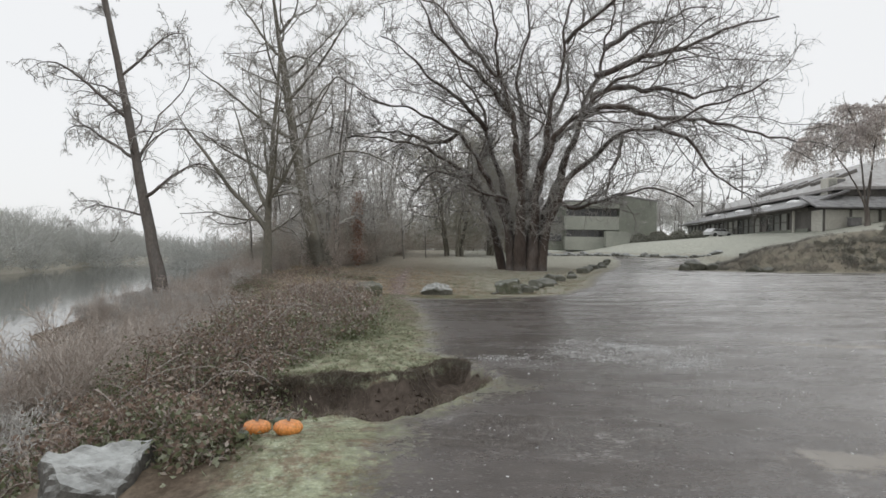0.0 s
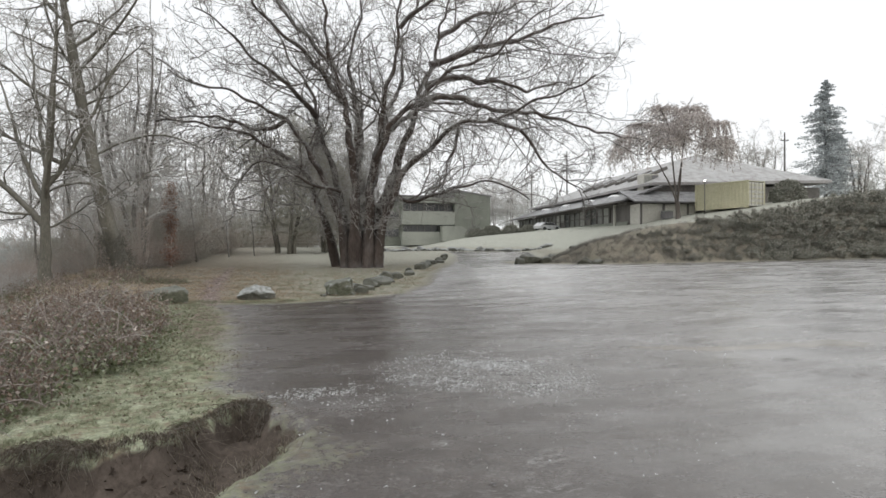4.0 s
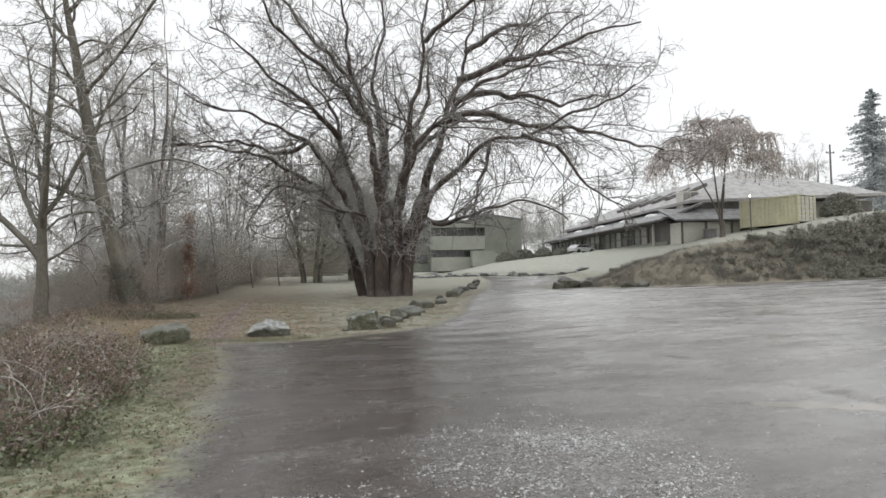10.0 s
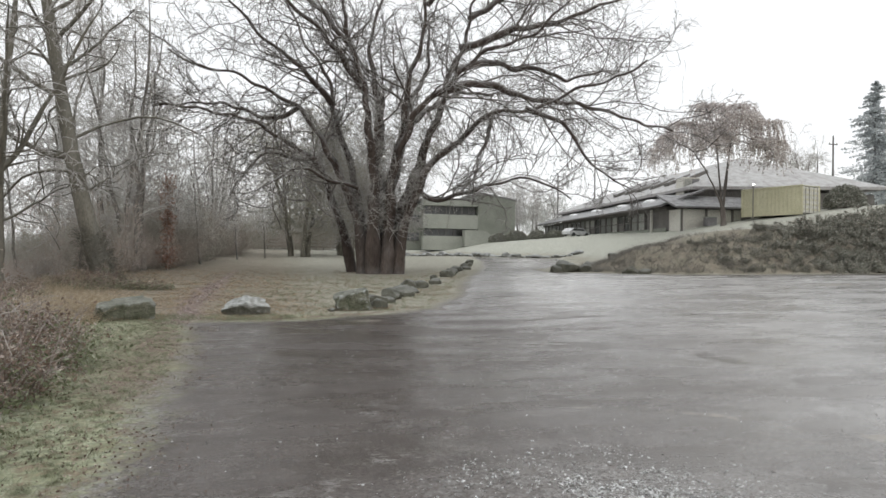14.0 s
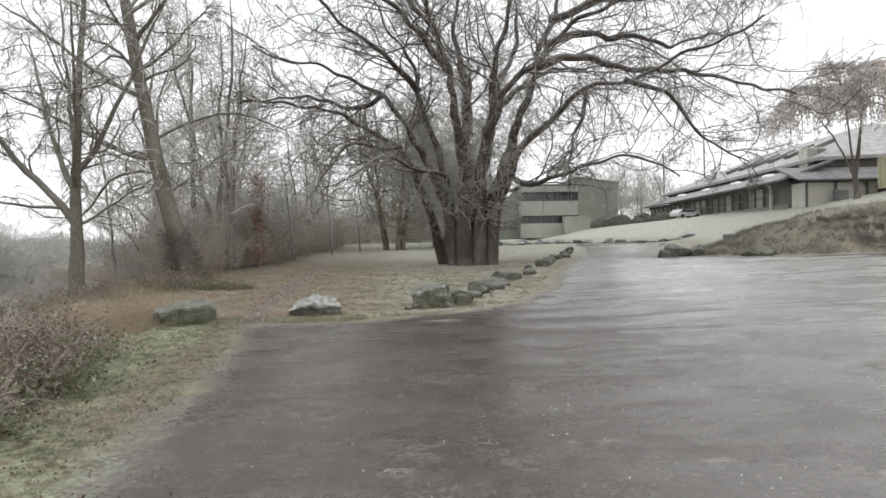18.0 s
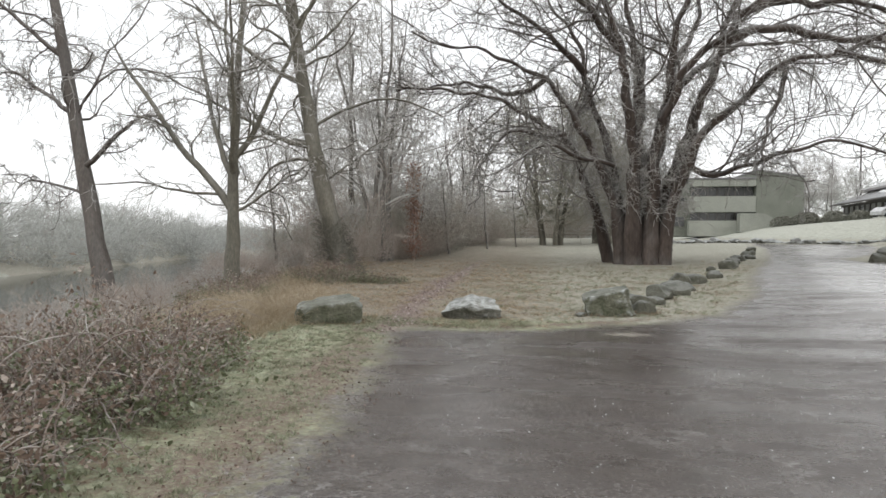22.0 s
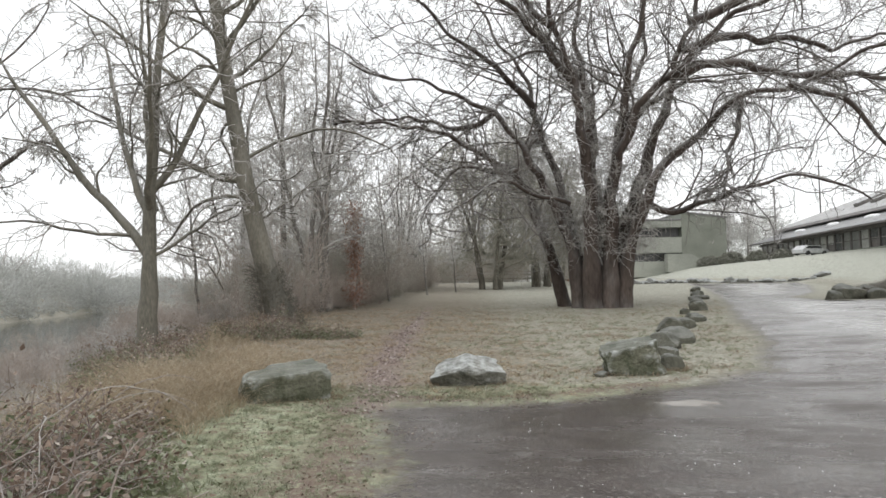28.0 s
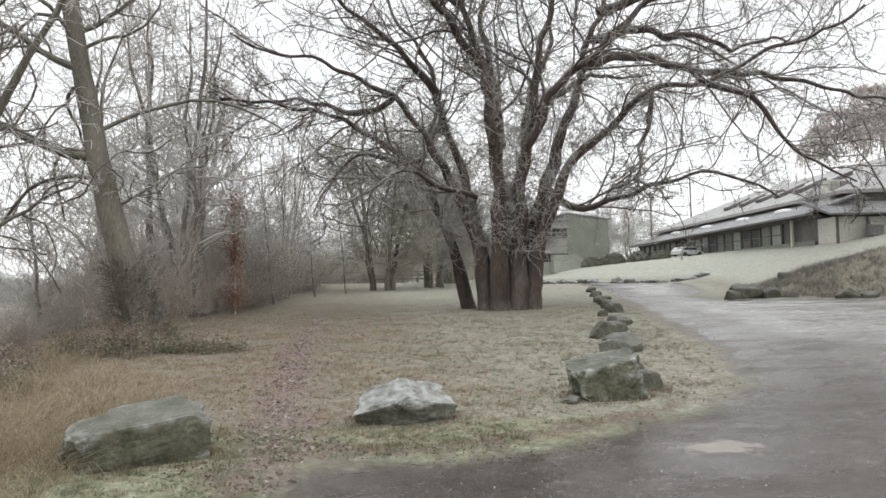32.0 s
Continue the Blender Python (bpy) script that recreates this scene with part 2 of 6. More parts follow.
BARK = mat("bark", (0.082, 0.068, 0.059), (0.155, 0.135, 0.12), 1.2, 22, bump=0.9, frost=0.25, stretch=(1, 1, 0.3))
BARK_OLD = mat("old_furrowed_bark", (0.044, 0.033, 0.028), (0.115, 0.091, 0.078), 1.7, 11, bump=1.0, frost=0.5, cap=-0.02, stretch=(1, 1, 0.3))
BARK_MOSS = mat("mossy_bark", (0.1, 0.092, 0.072), (0.2, 0.186, 0.15), 1.4, 24, bump=0.9, frost=0.2, stretch=(1, 1, 0.3))
BARK_PALE = mat("pale_bark", (0.145, 0.132, 0.118), (0.235, 0.218, 0.198), 1.3, 24, bump=0.7, frost=0.25, stretch=(1, 1, 0.35))
TWIG_GREY = mat("rimed_grey_twig", (0.13, 0.12, 0.11), (0.26, 0.243, 0.226), 2, 30, bump=0, frost=0.5)
TWIG_WILLOW = mat("olive_grey_twig", (0.27, 0.256, 0.205), (0.42, 0.4, 0.335), 2, 30, bump=0, frost=0.35)
TWIG = mat("frosted_twig", (0.28, 0.258, 0.235), (0.47, 0.445, 0.415), 2, 30, bump=0, frost=0.75)
# pale, brown and olive twigs carry the mist in their base colours, besides rime
TWIG_PALE = mat("hazed_frosted_twig", (0.4, 0.378, 0.35), (0.58, 0.555, 0.525), 2, 30, bump=0, frost=0.8)
TWIG_BROWN = mat("brown_twig", (0.36, 0.3, 0.255), (0.52, 0.46, 0.41), 2, 30, bump=0, frost=0.3)
TWIG_OLIVE = mat("olive_twig", (0.38, 0.36, 0.3), (0.54, 0.52, 0.455), 2, 30, bump=0, frost=0.4)
ROCK = mat("boulder_stone", (0.05, 0.056, 0.032), (0.145, 0.143, 0.108), 3.4, 26, bump=0.9, frost=0.24, cap=0.5, edge=0.5)
ROCK_PALE = mat("pale_boulder_stone", (0.05, 0.05, 0.038), (0.22, 0.215, 0.19), 2.6, 24, bump=0.8, frost=0.55, cap=-0.1, edge=0.3)
ROCK_DARK = mat("dark_stone", (0.05, 0.051, 0.038), (0.125, 0.123, 0.098), 3, 30, bump=0.9, frost=0.32, cap=0.4)
ROCK_SNOW = mat("snow_dusted_stone", (0.07, 0.07, 0.06), (0.15, 0.148, 0.132), 1.2, 30, bump=0.9, frost=1.0, cap=0.05)
ROCK_NEAR = mat("slate_stone", (0.07, 0.068, 0.062), (0.14, 0.135, 0.125), 3, 34, bump=0.7, frost=1.0, cap=0.3)


def ground_material():
    m, nt, b = nodes_of("ground")
    co = nt.nodes.new("ShaderNodeTexCoord").outputs["Object"]

    def field(name):
        a = nt.nodes.new("ShaderNodeAttribute")
        a.attribute_name = name
        return a.outputs["Fac"]

    rag = sums(nt, "MULTIPLY", sums(nt, "SUBTRACT", noise_node(nt, co, 1.1, 6, 0.65), 0.5), 1.6)
    fine = noise_node(nt, co, 38.0, 5, 0.7)
    mid = noise_node(nt, co, 3.2, 5)
    wide = noise_node(nt, co, 0.35, 4)
    # earth and dead litter under everything
    col = blend(nt, ranged(nt, mid, 0.3, 0.7), (0.085, 0.066, 0.05), (0.17, 0.14, 0.108))
    # lawn: faded green, tan and rime
    lawn = blend(nt, ranged(nt, mid, 0.3, 0.72), (0.155, 0.13, 0.095), (0.27, 0.243, 0.196))
    lawn = blend(nt, sums(nt, "MULTIPLY", ranged(nt, noise_node(nt, co, 14.0, 5), 0.45, 0.7), ranged(nt, wide, 0.3, 0.65, 0.25, 0.75)), lawn, (0.42, 0.45, 0.385))
    lawn = blend(nt, sums(nt, "MULTIPLY", ranged(nt, noise_node(nt, co, 0.9, 6, 0.7), 0.46, 0.62), 0.55), lawn, (0.19, 0.195, 0.145))
    lawn = blend(nt, sums(nt, "MULTIPLY", field("litter"), ranged(nt, noise_node(nt, co, 7.0, 6, 0.7), 0.42, 0.68)), lawn, blend(nt, ranged(nt, fine, 0.3, 0.7), (0.14, 0.102, 0.082), (0.31, 0.245, 0.2)))
    lawn = blend(nt, sums(nt, "MULTIPLY", field("cold"), ranged(nt, mid, 0.25, 0.7, 0.5, 1.0)), lawn, (0.47, 0.49, 0.44))
    col = blend(nt, ranged(nt, sums(nt, "ADD", field("lawn"), rag), -0.3, 0.5), col, lawn)
    # mossy verge with rime
    verge = blend(nt, ranged(nt, mid, 0.3, 0.7), (0.19, 0.198, 0.125), (0.315, 0.34, 0.24))
    grit = noise_node(nt, co, 70.0, 4, 0.8)
    verge = blend(nt, sums(nt, "MULTIPLY", ranged(nt, sums(nt, "ADD", noise_node(nt, co, 26.0, 6, 0.8), sums(nt, "MULTIPLY", rag, 0.14)), 0.5, 0.66), ranged(nt, field("verge"), -0.2, 0.9, 0.75, 0.45)), verge, (0.52, 0.56, 0.48))
    verge = blend(nt, sums(nt, "MULTIPLY", ranged(nt, sums(nt, "ADD", noise_node(nt, co, 5.0, 7, 0.75), sums(nt, "MULTIPLY", grit, 0.25)), 0.6, 0.72), 0.8), verge, blend(nt, grit, (0.07, 0.05, 0.036), (0.27, 0.2, 0.15)))
    col = blend(nt, ranged(nt, sums(nt, "ADD", field("verge"), rag), -0.15, 0.35), col, verge)
    col = blend(nt, 1.0, col, ranged(nt, noise_node(nt, co, 11.0, 7, 0.8), 0.33, 0.67, 0.55, 1.5), "MULTIPLY")
    # leaf litter along the lot's edge
    edge = field("brown")
    col = blend(nt, sums(nt, "MULTIPLY", ranged(nt, sums(nt, "ADD", edge, rag), 0.0, 0.7), ranged(nt, noise_node(nt, co, 16.0, 6, 0.8), 0.38, 0.54)), col, blend(nt, ranged(nt, fine, 0.3, 0.7), (0.085, 0.062, 0.05), (0.25, 0.195, 0.165)))
    # trodden path with wet leaves
    col = blend(nt, sums(nt, "MULTIPLY", ranged(nt, sums(nt, "ADD", field("trod"), rag), 0.05, 0.6), ranged(nt, fine, 0.3, 0.6)), col, blend(nt, ranged(nt, noise_node(nt, co, 20.0, 6, 0.8), 0.4, 0.65), (0.13, 0.092, 0.08), (0.36, 0.3, 0.285)))
    # gravel, wet and glazed
    gravel = blend(nt, ranged(nt, mid, 0.3, 0.7), (0.048, 0.039, 0.033), (0.085, 0.072, 0.064))
    gravel = blend(nt, 1.0, gravel, ranged(nt, fine, 0.25, 0.75, 0.55, 1.5), "MULTIPLY")
    stone = nt.nodes.new("ShaderNodeTexVoronoi")
    stone.inputs["Scale"].default_value = 42
    nt.links.new(co, stone.inputs["Vector"])
    gravel = blend(nt, sums(nt, "MULTIPLY", ranged(nt, stone.outputs["Color"], 0.78, 0.9), 0.35), gravel, (0.26, 0.25, 0.235))
    pale = sums(nt, "ADD", field("rime"), sums(nt, "MULTIPLY", rag, 0.9))
    speck = sums(nt, "MULTIPLY", ranged(nt, pale, 0.15, 0.9), ranged(nt, noise_node(nt, co, 24.0, 4, 0.75), 0.47, 0.6))
    gravel = blend(nt, sums(nt, "MULTIPLY", speck, 0.3), gravel, (0.66, 0.67, 0.66))
    # sky reflection and glare painted into the gravel's base colour
    gravel = blend(nt, sums(nt, "MULTIPLY", field("sky_glare"), ranged(nt, noise_node(nt, co, 0.6, 6, 0.65), 0.3, 0.62, 0.35, 1.0)), gravel, (0.38, 0.375, 0.365))
    # broken sheets of glaze with a pale rim, over the bare gravel, paler where sky glare is painted
    thin = nt.nodes.new("ShaderNodeMapping")
    thin.inputs["Rotation"].default_value = (0, 0, radians(12))
    thin.inputs["Scale"].default_value = (0.55, 1.0, 1)
    nt.links.new(co, thin.inputs["Vector"])
    sheet = noise_node(nt, thin.outputs[0], 0.75, 9, 0.7)
    patch = ranged(nt, sheet, 0.49, 0.53)
    gravel = blend(nt, sums(nt, "MULTIPLY", patch, ranged(nt, field("sky_glare"), 0.0, 0.9, 0.03, 0.28)), gravel, (0.36, 0.355, 0.34))
    rim = sums(nt, "MULTIPLY", ranged(nt, sums(nt, "ABSOLUTE", sums(nt, "SUBTRACT", sheet, 0.5), 0.0), 0.012, 0.003), ranged(nt, noise_node(nt, co, 1.9, 5, 0.6), 0.52, 0.64, 0.0, 0.32))
    gravel = blend(nt, rim, gravel, (0.52, 0.52, 0.505))
    lot = ranged(nt, sums(nt, "ADD", field("lot"), sums(nt, "ADD", sums(nt, "MULTIPLY", rag, 0.7), sums(nt, "MULTIPLY", sums(nt, "SUBTRACT", noise_node(nt, co, 13.0, 5, 0.75), 0.5), 1.5))), -0.2, 0.32)
    col = blend(nt, lot, col, gravel)
    # bare soil in the hollow
    bare = ranged(nt, sums(nt, "ADD", field("bare"), sums(nt, "MULTIPLY", rag, 0.5)), 0.2, 0.5)
    col = blend(nt, bare, col, blend(nt, ranged(nt, noise_node(nt, co, 9.0, 7, 0.8), 0.36, 0.62), blend(nt, ranged(nt, fine, 0.3, 0.7), (0.036, 0.029, 0.024), (0.075, 0.06, 0.05)), (0.115, 0.095, 0.08)))
    # ice in the puddles
    pud = ranged(nt, sums(nt, "ADD", field("pool"), sums(nt, "MULTIPLY", sums(nt, "SUBTRACT", noise_node(nt, co, 2.4, 6, 0.7), 0.5), 2.2)), 0.32, 0.6)
    col = blend(nt, sums(nt, "MULTIPLY", pud, 0.7), col, (0.3, 0.275, 0.235))
    nt.links.new(col, b.inputs["Base Color"])
    flat = nt.nodes.new("ShaderNodeMapping")
    flat.inputs["Rotation"].default_value = (0, 0, radians(-20))
    flat.inputs["Scale"].default_value = (0.35, 1.3, 1)
    nt.links.new(co, flat.inputs["Vector"])
    glaze = noise_node(nt, flat.outputs[0], 0.9, 6, 0.62)
    wet = sums(nt, "MULTIPLY", lot, sums(nt, "SUBTRACT", 1.0, bare))
    rough = blend(nt, wet, (0.95, 0.95, 0.95), ranged(nt, sums(nt, "ADD", sums(nt, "MULTIPLY", glaze, 0.75), sums(nt, "MULTIPLY", fine, 0.25)), 0.38, 0.6, 0.05, 0.32))
    rough = blend(nt, sums(nt, "MULTIPLY", wet, sums(nt, "SUBTRACT", 1.0, patch)), rough, sums(nt, "ADD", rough, 0.09))
    rough = blend(nt, pud, rough, (0.22, 0.22, 0.22))
    nt.links.new(rough, b.inputs["Roughness"])
    nt.links.new(ranged(nt, wet, 0, 1, 0.12, 0.5), b.inputs["Specular IOR Level"])
    h = sums(nt, "MULTIPLY", sums(nt, "ADD", fine, sums(nt, "MULTIPLY", stone.outputs["Distance"], 0.6)), sums(nt, "SUBTRACT", 1.0, pud))
    h = sums(nt, "ADD", h, sums(nt, "MULTIPLY", sums(nt, "ADD", sheet, sums(nt, "MULTIPLY", noise_node(nt, thin.outputs[0], 4.5, 5, 0.6), 0.4)), sums(nt, "MULTIPLY", wet, 2.4)))
    bumped(nt, b, h, 0.24, 0.011)
    return m


# ---- ground: one sheet to the horizon ----
def steps(*runs):
    out = [np.arange(a, b, s) for a, b, s in runs]
    return np.concatenate(out)


def reach(start, end, n):
    return start + (end - start) * np.linspace(0, 1, n) ** 3


def build_ground():
    gx = np.concatenate([-reach(90, 3000, 14)[::-1], steps((-89, -14, 2.5), (-14, -5, 0.45), (-5, 7, 0.11), (7, 18, 0.3), (18, 60, 0.9), (60, 120, 3)), reach(121, 3000, 14)])
    gy = np.concatenate([-reach(30, 3000, 10)[::-1], steps((-29, 6, 2), (6, 34, 0.13), (34, 60, 0.5), (60, 130, 1.2)), reach(131, 3000, 16)])
    x, y = np.meshgrid(gx, gy)
    z = land(x, y)
    rng = np.random.default_rng(3)
    near = (np.abs(x - 1) < 6.1) & (y > 6) & (y < 34)
    z = z + np.where(near, rng.normal(0, 1, x.shape) * (0.004 + 0.022 * (hollow(x, y) > 0.05)) + 0.05 * wave(x, y, 7.0, 3.0) * hollow(x, y), 0)
    nx, ny = len(gx), len(gy)
    i = (np.arange(ny - 1)[:, None] * nx + np.arange(nx - 1)[None, :]).ravel()
    me = mesh_np("ground", np.stack([x, y, z], -1).reshape(-1, 3), np.stack([i, i + 1, i + nx + 1, i + nx], 1))
    lot = inside(LOT, x, y)
    d = x - along(BANK_EDGE, y)
    h, s = hollow(x, y), inside(HILL_FOOT, x, y)
    fields = {
        "lot": np.clip(lot, -3, 3),
        "lawn": np.clip(np.where(s > 0, 1.0, np.where(x < -40, 1.0, np.minimum(d - 1.2, y - 27.0))), -2, 2),
        "verge": np.clip(np.where(y < 29.5, np.minimum(np.minimum(d - 0.6, 2.4 - np.abs(lot)), 29.3 - y), -2), -2, 1) - 2 * smooth(0.2, 0.6, h),
        "cold": np.maximum(smooth(6.5, 10, s), smooth(58, 70, y) * smooth(0, 3, s)) * 0.62 + smooth(-40, -45, x) * 0.15 + 1.0 * smooth(4, 1.5, np.abs(x + 51.5)) * (y < 80) + 0.25 * smooth(45, 80, y) + 0.26 * smooth(-1.0, 3, x) * (s < 0) * smooth(27, 29, y),
        # mask of the painted glare: open right side and the road beyond
        "sky_glare": np.maximum(smooth(4, 10.5, x + 0.24 * np.clip(24.5 - y, 0, 12)), 1.1 * smooth(31, 36, y)) * 0.78 * smooth(0.7, 1.7, lot - 0.8 * smooth(27, 32, y) + 0.3 * wave(x, y, 1.1)),
        "litter": np.where(s < 0, smooth(3.5, -3.5, x) * smooth(27, 31, y), 0.5 * smooth(10, 5, s) * smooth(70, 60, y)),
        "trod": 0.95 - np.abs(x - along([(26, -1.2), (31, -1.6), (36, -1.9), (60, -2.4)], y)) * 1.5 - 2 * (y < 27) - 0.7 * smooth(36, 50, y),
        "rime": np.maximum.reduce([1.3 - np.hypot((x - 3.2) / 1.5, (y - 15.8) / 1.5), 0.9 - np.hypot((x - 0.75) / 0.6, (y - 16.4) / 0.28), 1.05 - np.abs(lot + 0.15) * 1.7 - 0.5 * smooth(22, 25, y) - 2 * (y > 28) - 2 * (y < 14),
                                   0.7 - np.hypot((x - 1.2) / 1.1, (y - 14.3) / 1.0)]),
        "brown": np.clip(0.85 - np.abs(lot + 0.35) * (1.0 + 1.6 * smooth(24.5, 26.5, y)) - 1.1 * smooth(20.5, 18, y), -2, 1) - 2 * smooth(29, 31, y),
        "bare": smooth(0.08, 0.5, h) * smooth(-4.0, -2.6, x),
        "pool": np.maximum.reduce([0.5 - strand([(3.9, 18.6), (4.8, 18.3), (5.4, 17.6)], x, y) / 0.34, 0.95 - strand([(5.9, 17.2), (6.8, 16.5), (8.6, 16.0)], x, y) / (0.22 + 0.16 * np.clip(x - 5.6, 0, 3)), 1.0 - np.hypot((x - 3.1) / 0.9, (y - 10.25) / 0.5),
                                   1 - np.hypot((x - 2.6) / 0.75, (y - 27.6) / 0.32), 1 - np.hypot((x - 14.4) / 1.2, (y - 25) / 0.7), 1 - np.hypot((x - 22) / 1.8, (y - 35.5) / 1.1)]),
    }
    for name, values in fields.items():
        me.attributes.new(name, "FLOAT", "POINT").data.foreach_set("value", values.astype(np.float32).ravel())
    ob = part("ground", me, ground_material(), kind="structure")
    tagged(ob, "frozen gravel lot, frosted verge, lawn and river bank", "ground")


build_ground()


def build_water():
    m, nt, b = nodes_of("river_water")
    co = nt.nodes.new("ShaderNodeTexCoord").outputs["Object"]
    b.inputs["Base Color"].default_value = (0.05, 0.055, 0.05, 1)
    b.inputs["Roughness"].default_value = 0.06
    bumped(nt, b, noise_node(nt, co, 1.4, 4), 0.1, 0.03)
    gx, gy = np.meshgrid(np.linspace(-150, -2.2, 30), np.linspace(-90, 420, 40))
    i = (np.arange(39)[:, None] * 30 + np.arange(29)[None, :]).ravel()
    me = mesh_np("water", np.stack([gx, gy, gx * 0 - 2.5], -1).reshape(-1, 3), np.stack([i, i + 1, i + 31, i + 30], 1))
    tagged(part("water", me, m, kind="structure"), "still grey river water", "water")


build_water()


# ---- trees ----
def unit(v):
    return v / np.maximum(np.linalg.norm(v, axis=-1, keepdims=True), 1e-9)


def tubes(paths, radii, sides=3, rough=0.0, seed=0):
    """Vertices and quads of round, tapering branches along paths (branch, point, xyz)."""
    n, k, _ = paths.shape
    tan = unit(np.gradient(paths, axis=1))
    ref = np.eye(3)[np.abs(tan).max(1).argmin(1)][:, None]
    side = unit(np.cross(tan, ref))
    up = np.cross(side, tan)
    a = np.arange(sides) * 2 * np.pi / sides
    r = radii[..., None]
    if rough:
        r = r * (1 + rough * np.random.default_rng(seed).normal(0, 1, (n, k, sides)))
    ring = paths[:, :, None] + (side[:, :, None] * np.cos(a)[:, None] + up[:, :, None] * np.sin(a)[:, None]) * (r[..., None] if rough else r[..., None])
    i = np.arange(n * k * sides).reshape(n, k, sides)
    j = np.roll(i, -1, axis=2)
    quads = np.stack([i[:, :-1], j[:, :-1], j[:, 1:], i[:, 1:]], -1).reshape(-1, 4)
    return ring.reshape(-1, 3), quads


def joined(pieces):
    verts, quads, n = [], [], 0
    for v, q in pieces:
        verts.append(v)
        quads.append(q + n)
        n += len(v)
    return np.concatenate(verts), np.concatenate(quads)


def sprout(rng, paths, radii, count, lo, hi, angle, ratio, k, wander, lift, rmul, rmin, curl=0.0):
    """Side branches, count from each path."""
    n, kp, _ = paths.shape
    who = np.repeat(np.arange(n), count)
    f = rng.uniform(lo, hi, len(who))
    s = np.minimum(f * (kp - 1), kp - 1.001)
    i, u = s.astype(int), (s % 1)[:, None]
    p = paths[who, i] * (1 - u) + paths[who, i + 1] * u
    r = (radii[who, i] * (1 - u[:, 0]) + radii[who, i + 1] * u[:, 0]) * rmul
    tan = unit(paths[who, i + 1] - paths[who, i])
    perp = unit(np.cross(tan, rng.normal(0, 1, tan.shape)))
    a = np.radians(rng.uniform(angle * 0.65, angle * 1.35, len(who)))[:, None]
    d = np.cos(a) * tan + np.sin(a) * perp
    size = np.linalg.norm(np.diff(paths, axis=1), axis=2).sum(1)[who] * ratio * rng.uniform(0.6, 1.3, len(who)) * (1.2 - 0.6 * f)
    bend = rng.normal(0, curl, d.shape)
    out = [p]
    for step in range(k - 1):
        d = unit(d + wander * rng.normal(0, 1, d.shape) + bend + np.array([0, 0, lift * (0.4 + step / k)]))
        p = p + d * (size / (k - 1))[:, None]
        out.append(p)
    taper = np.linspace(1, 0.35, k)
    return np.stack(out, 1), np.maximum(r[:, None] * taper, rmin)


def curve(points, n):
    """A smooth line through a few control points (Bezier)."""
    pts = [np.array(p, float) for p in points]
    t = np.linspace(0, 1, n)[:, None]
    while len(pts) > 1:
        pts = [a * (1 - t) + b * t for a, b in zip(pts, pts[1:])]
    return pts[0]


def wood(name, line, r0, r1, material, parent, sides=10, seed=0, flare=0.0, taper=True):
    k = len(line)
    r = r0 + (r1 - r0) * np.linspace(0, 1, k) ** 0.8
    r = r * np.clip((1.03 - np.linspace(0, 1, k)) * 4, 0.12, 1) if taper else r
    if flare:
        r = r * (1 + flare * np.exp(-np.linspace(0, 9, k) * 1.2))
    v, q = tubes(line[None], r[None], sides, 0.05, seed)
    part(name, mesh_np(name, v, q), material, parent)
    return line[None], r[None]


def shaken(rng, line, amount):
    d = rng.normal(0, amount, line.shape)
    d[0] = 0
    return line + np.cumsum(d, 0) * 0.6


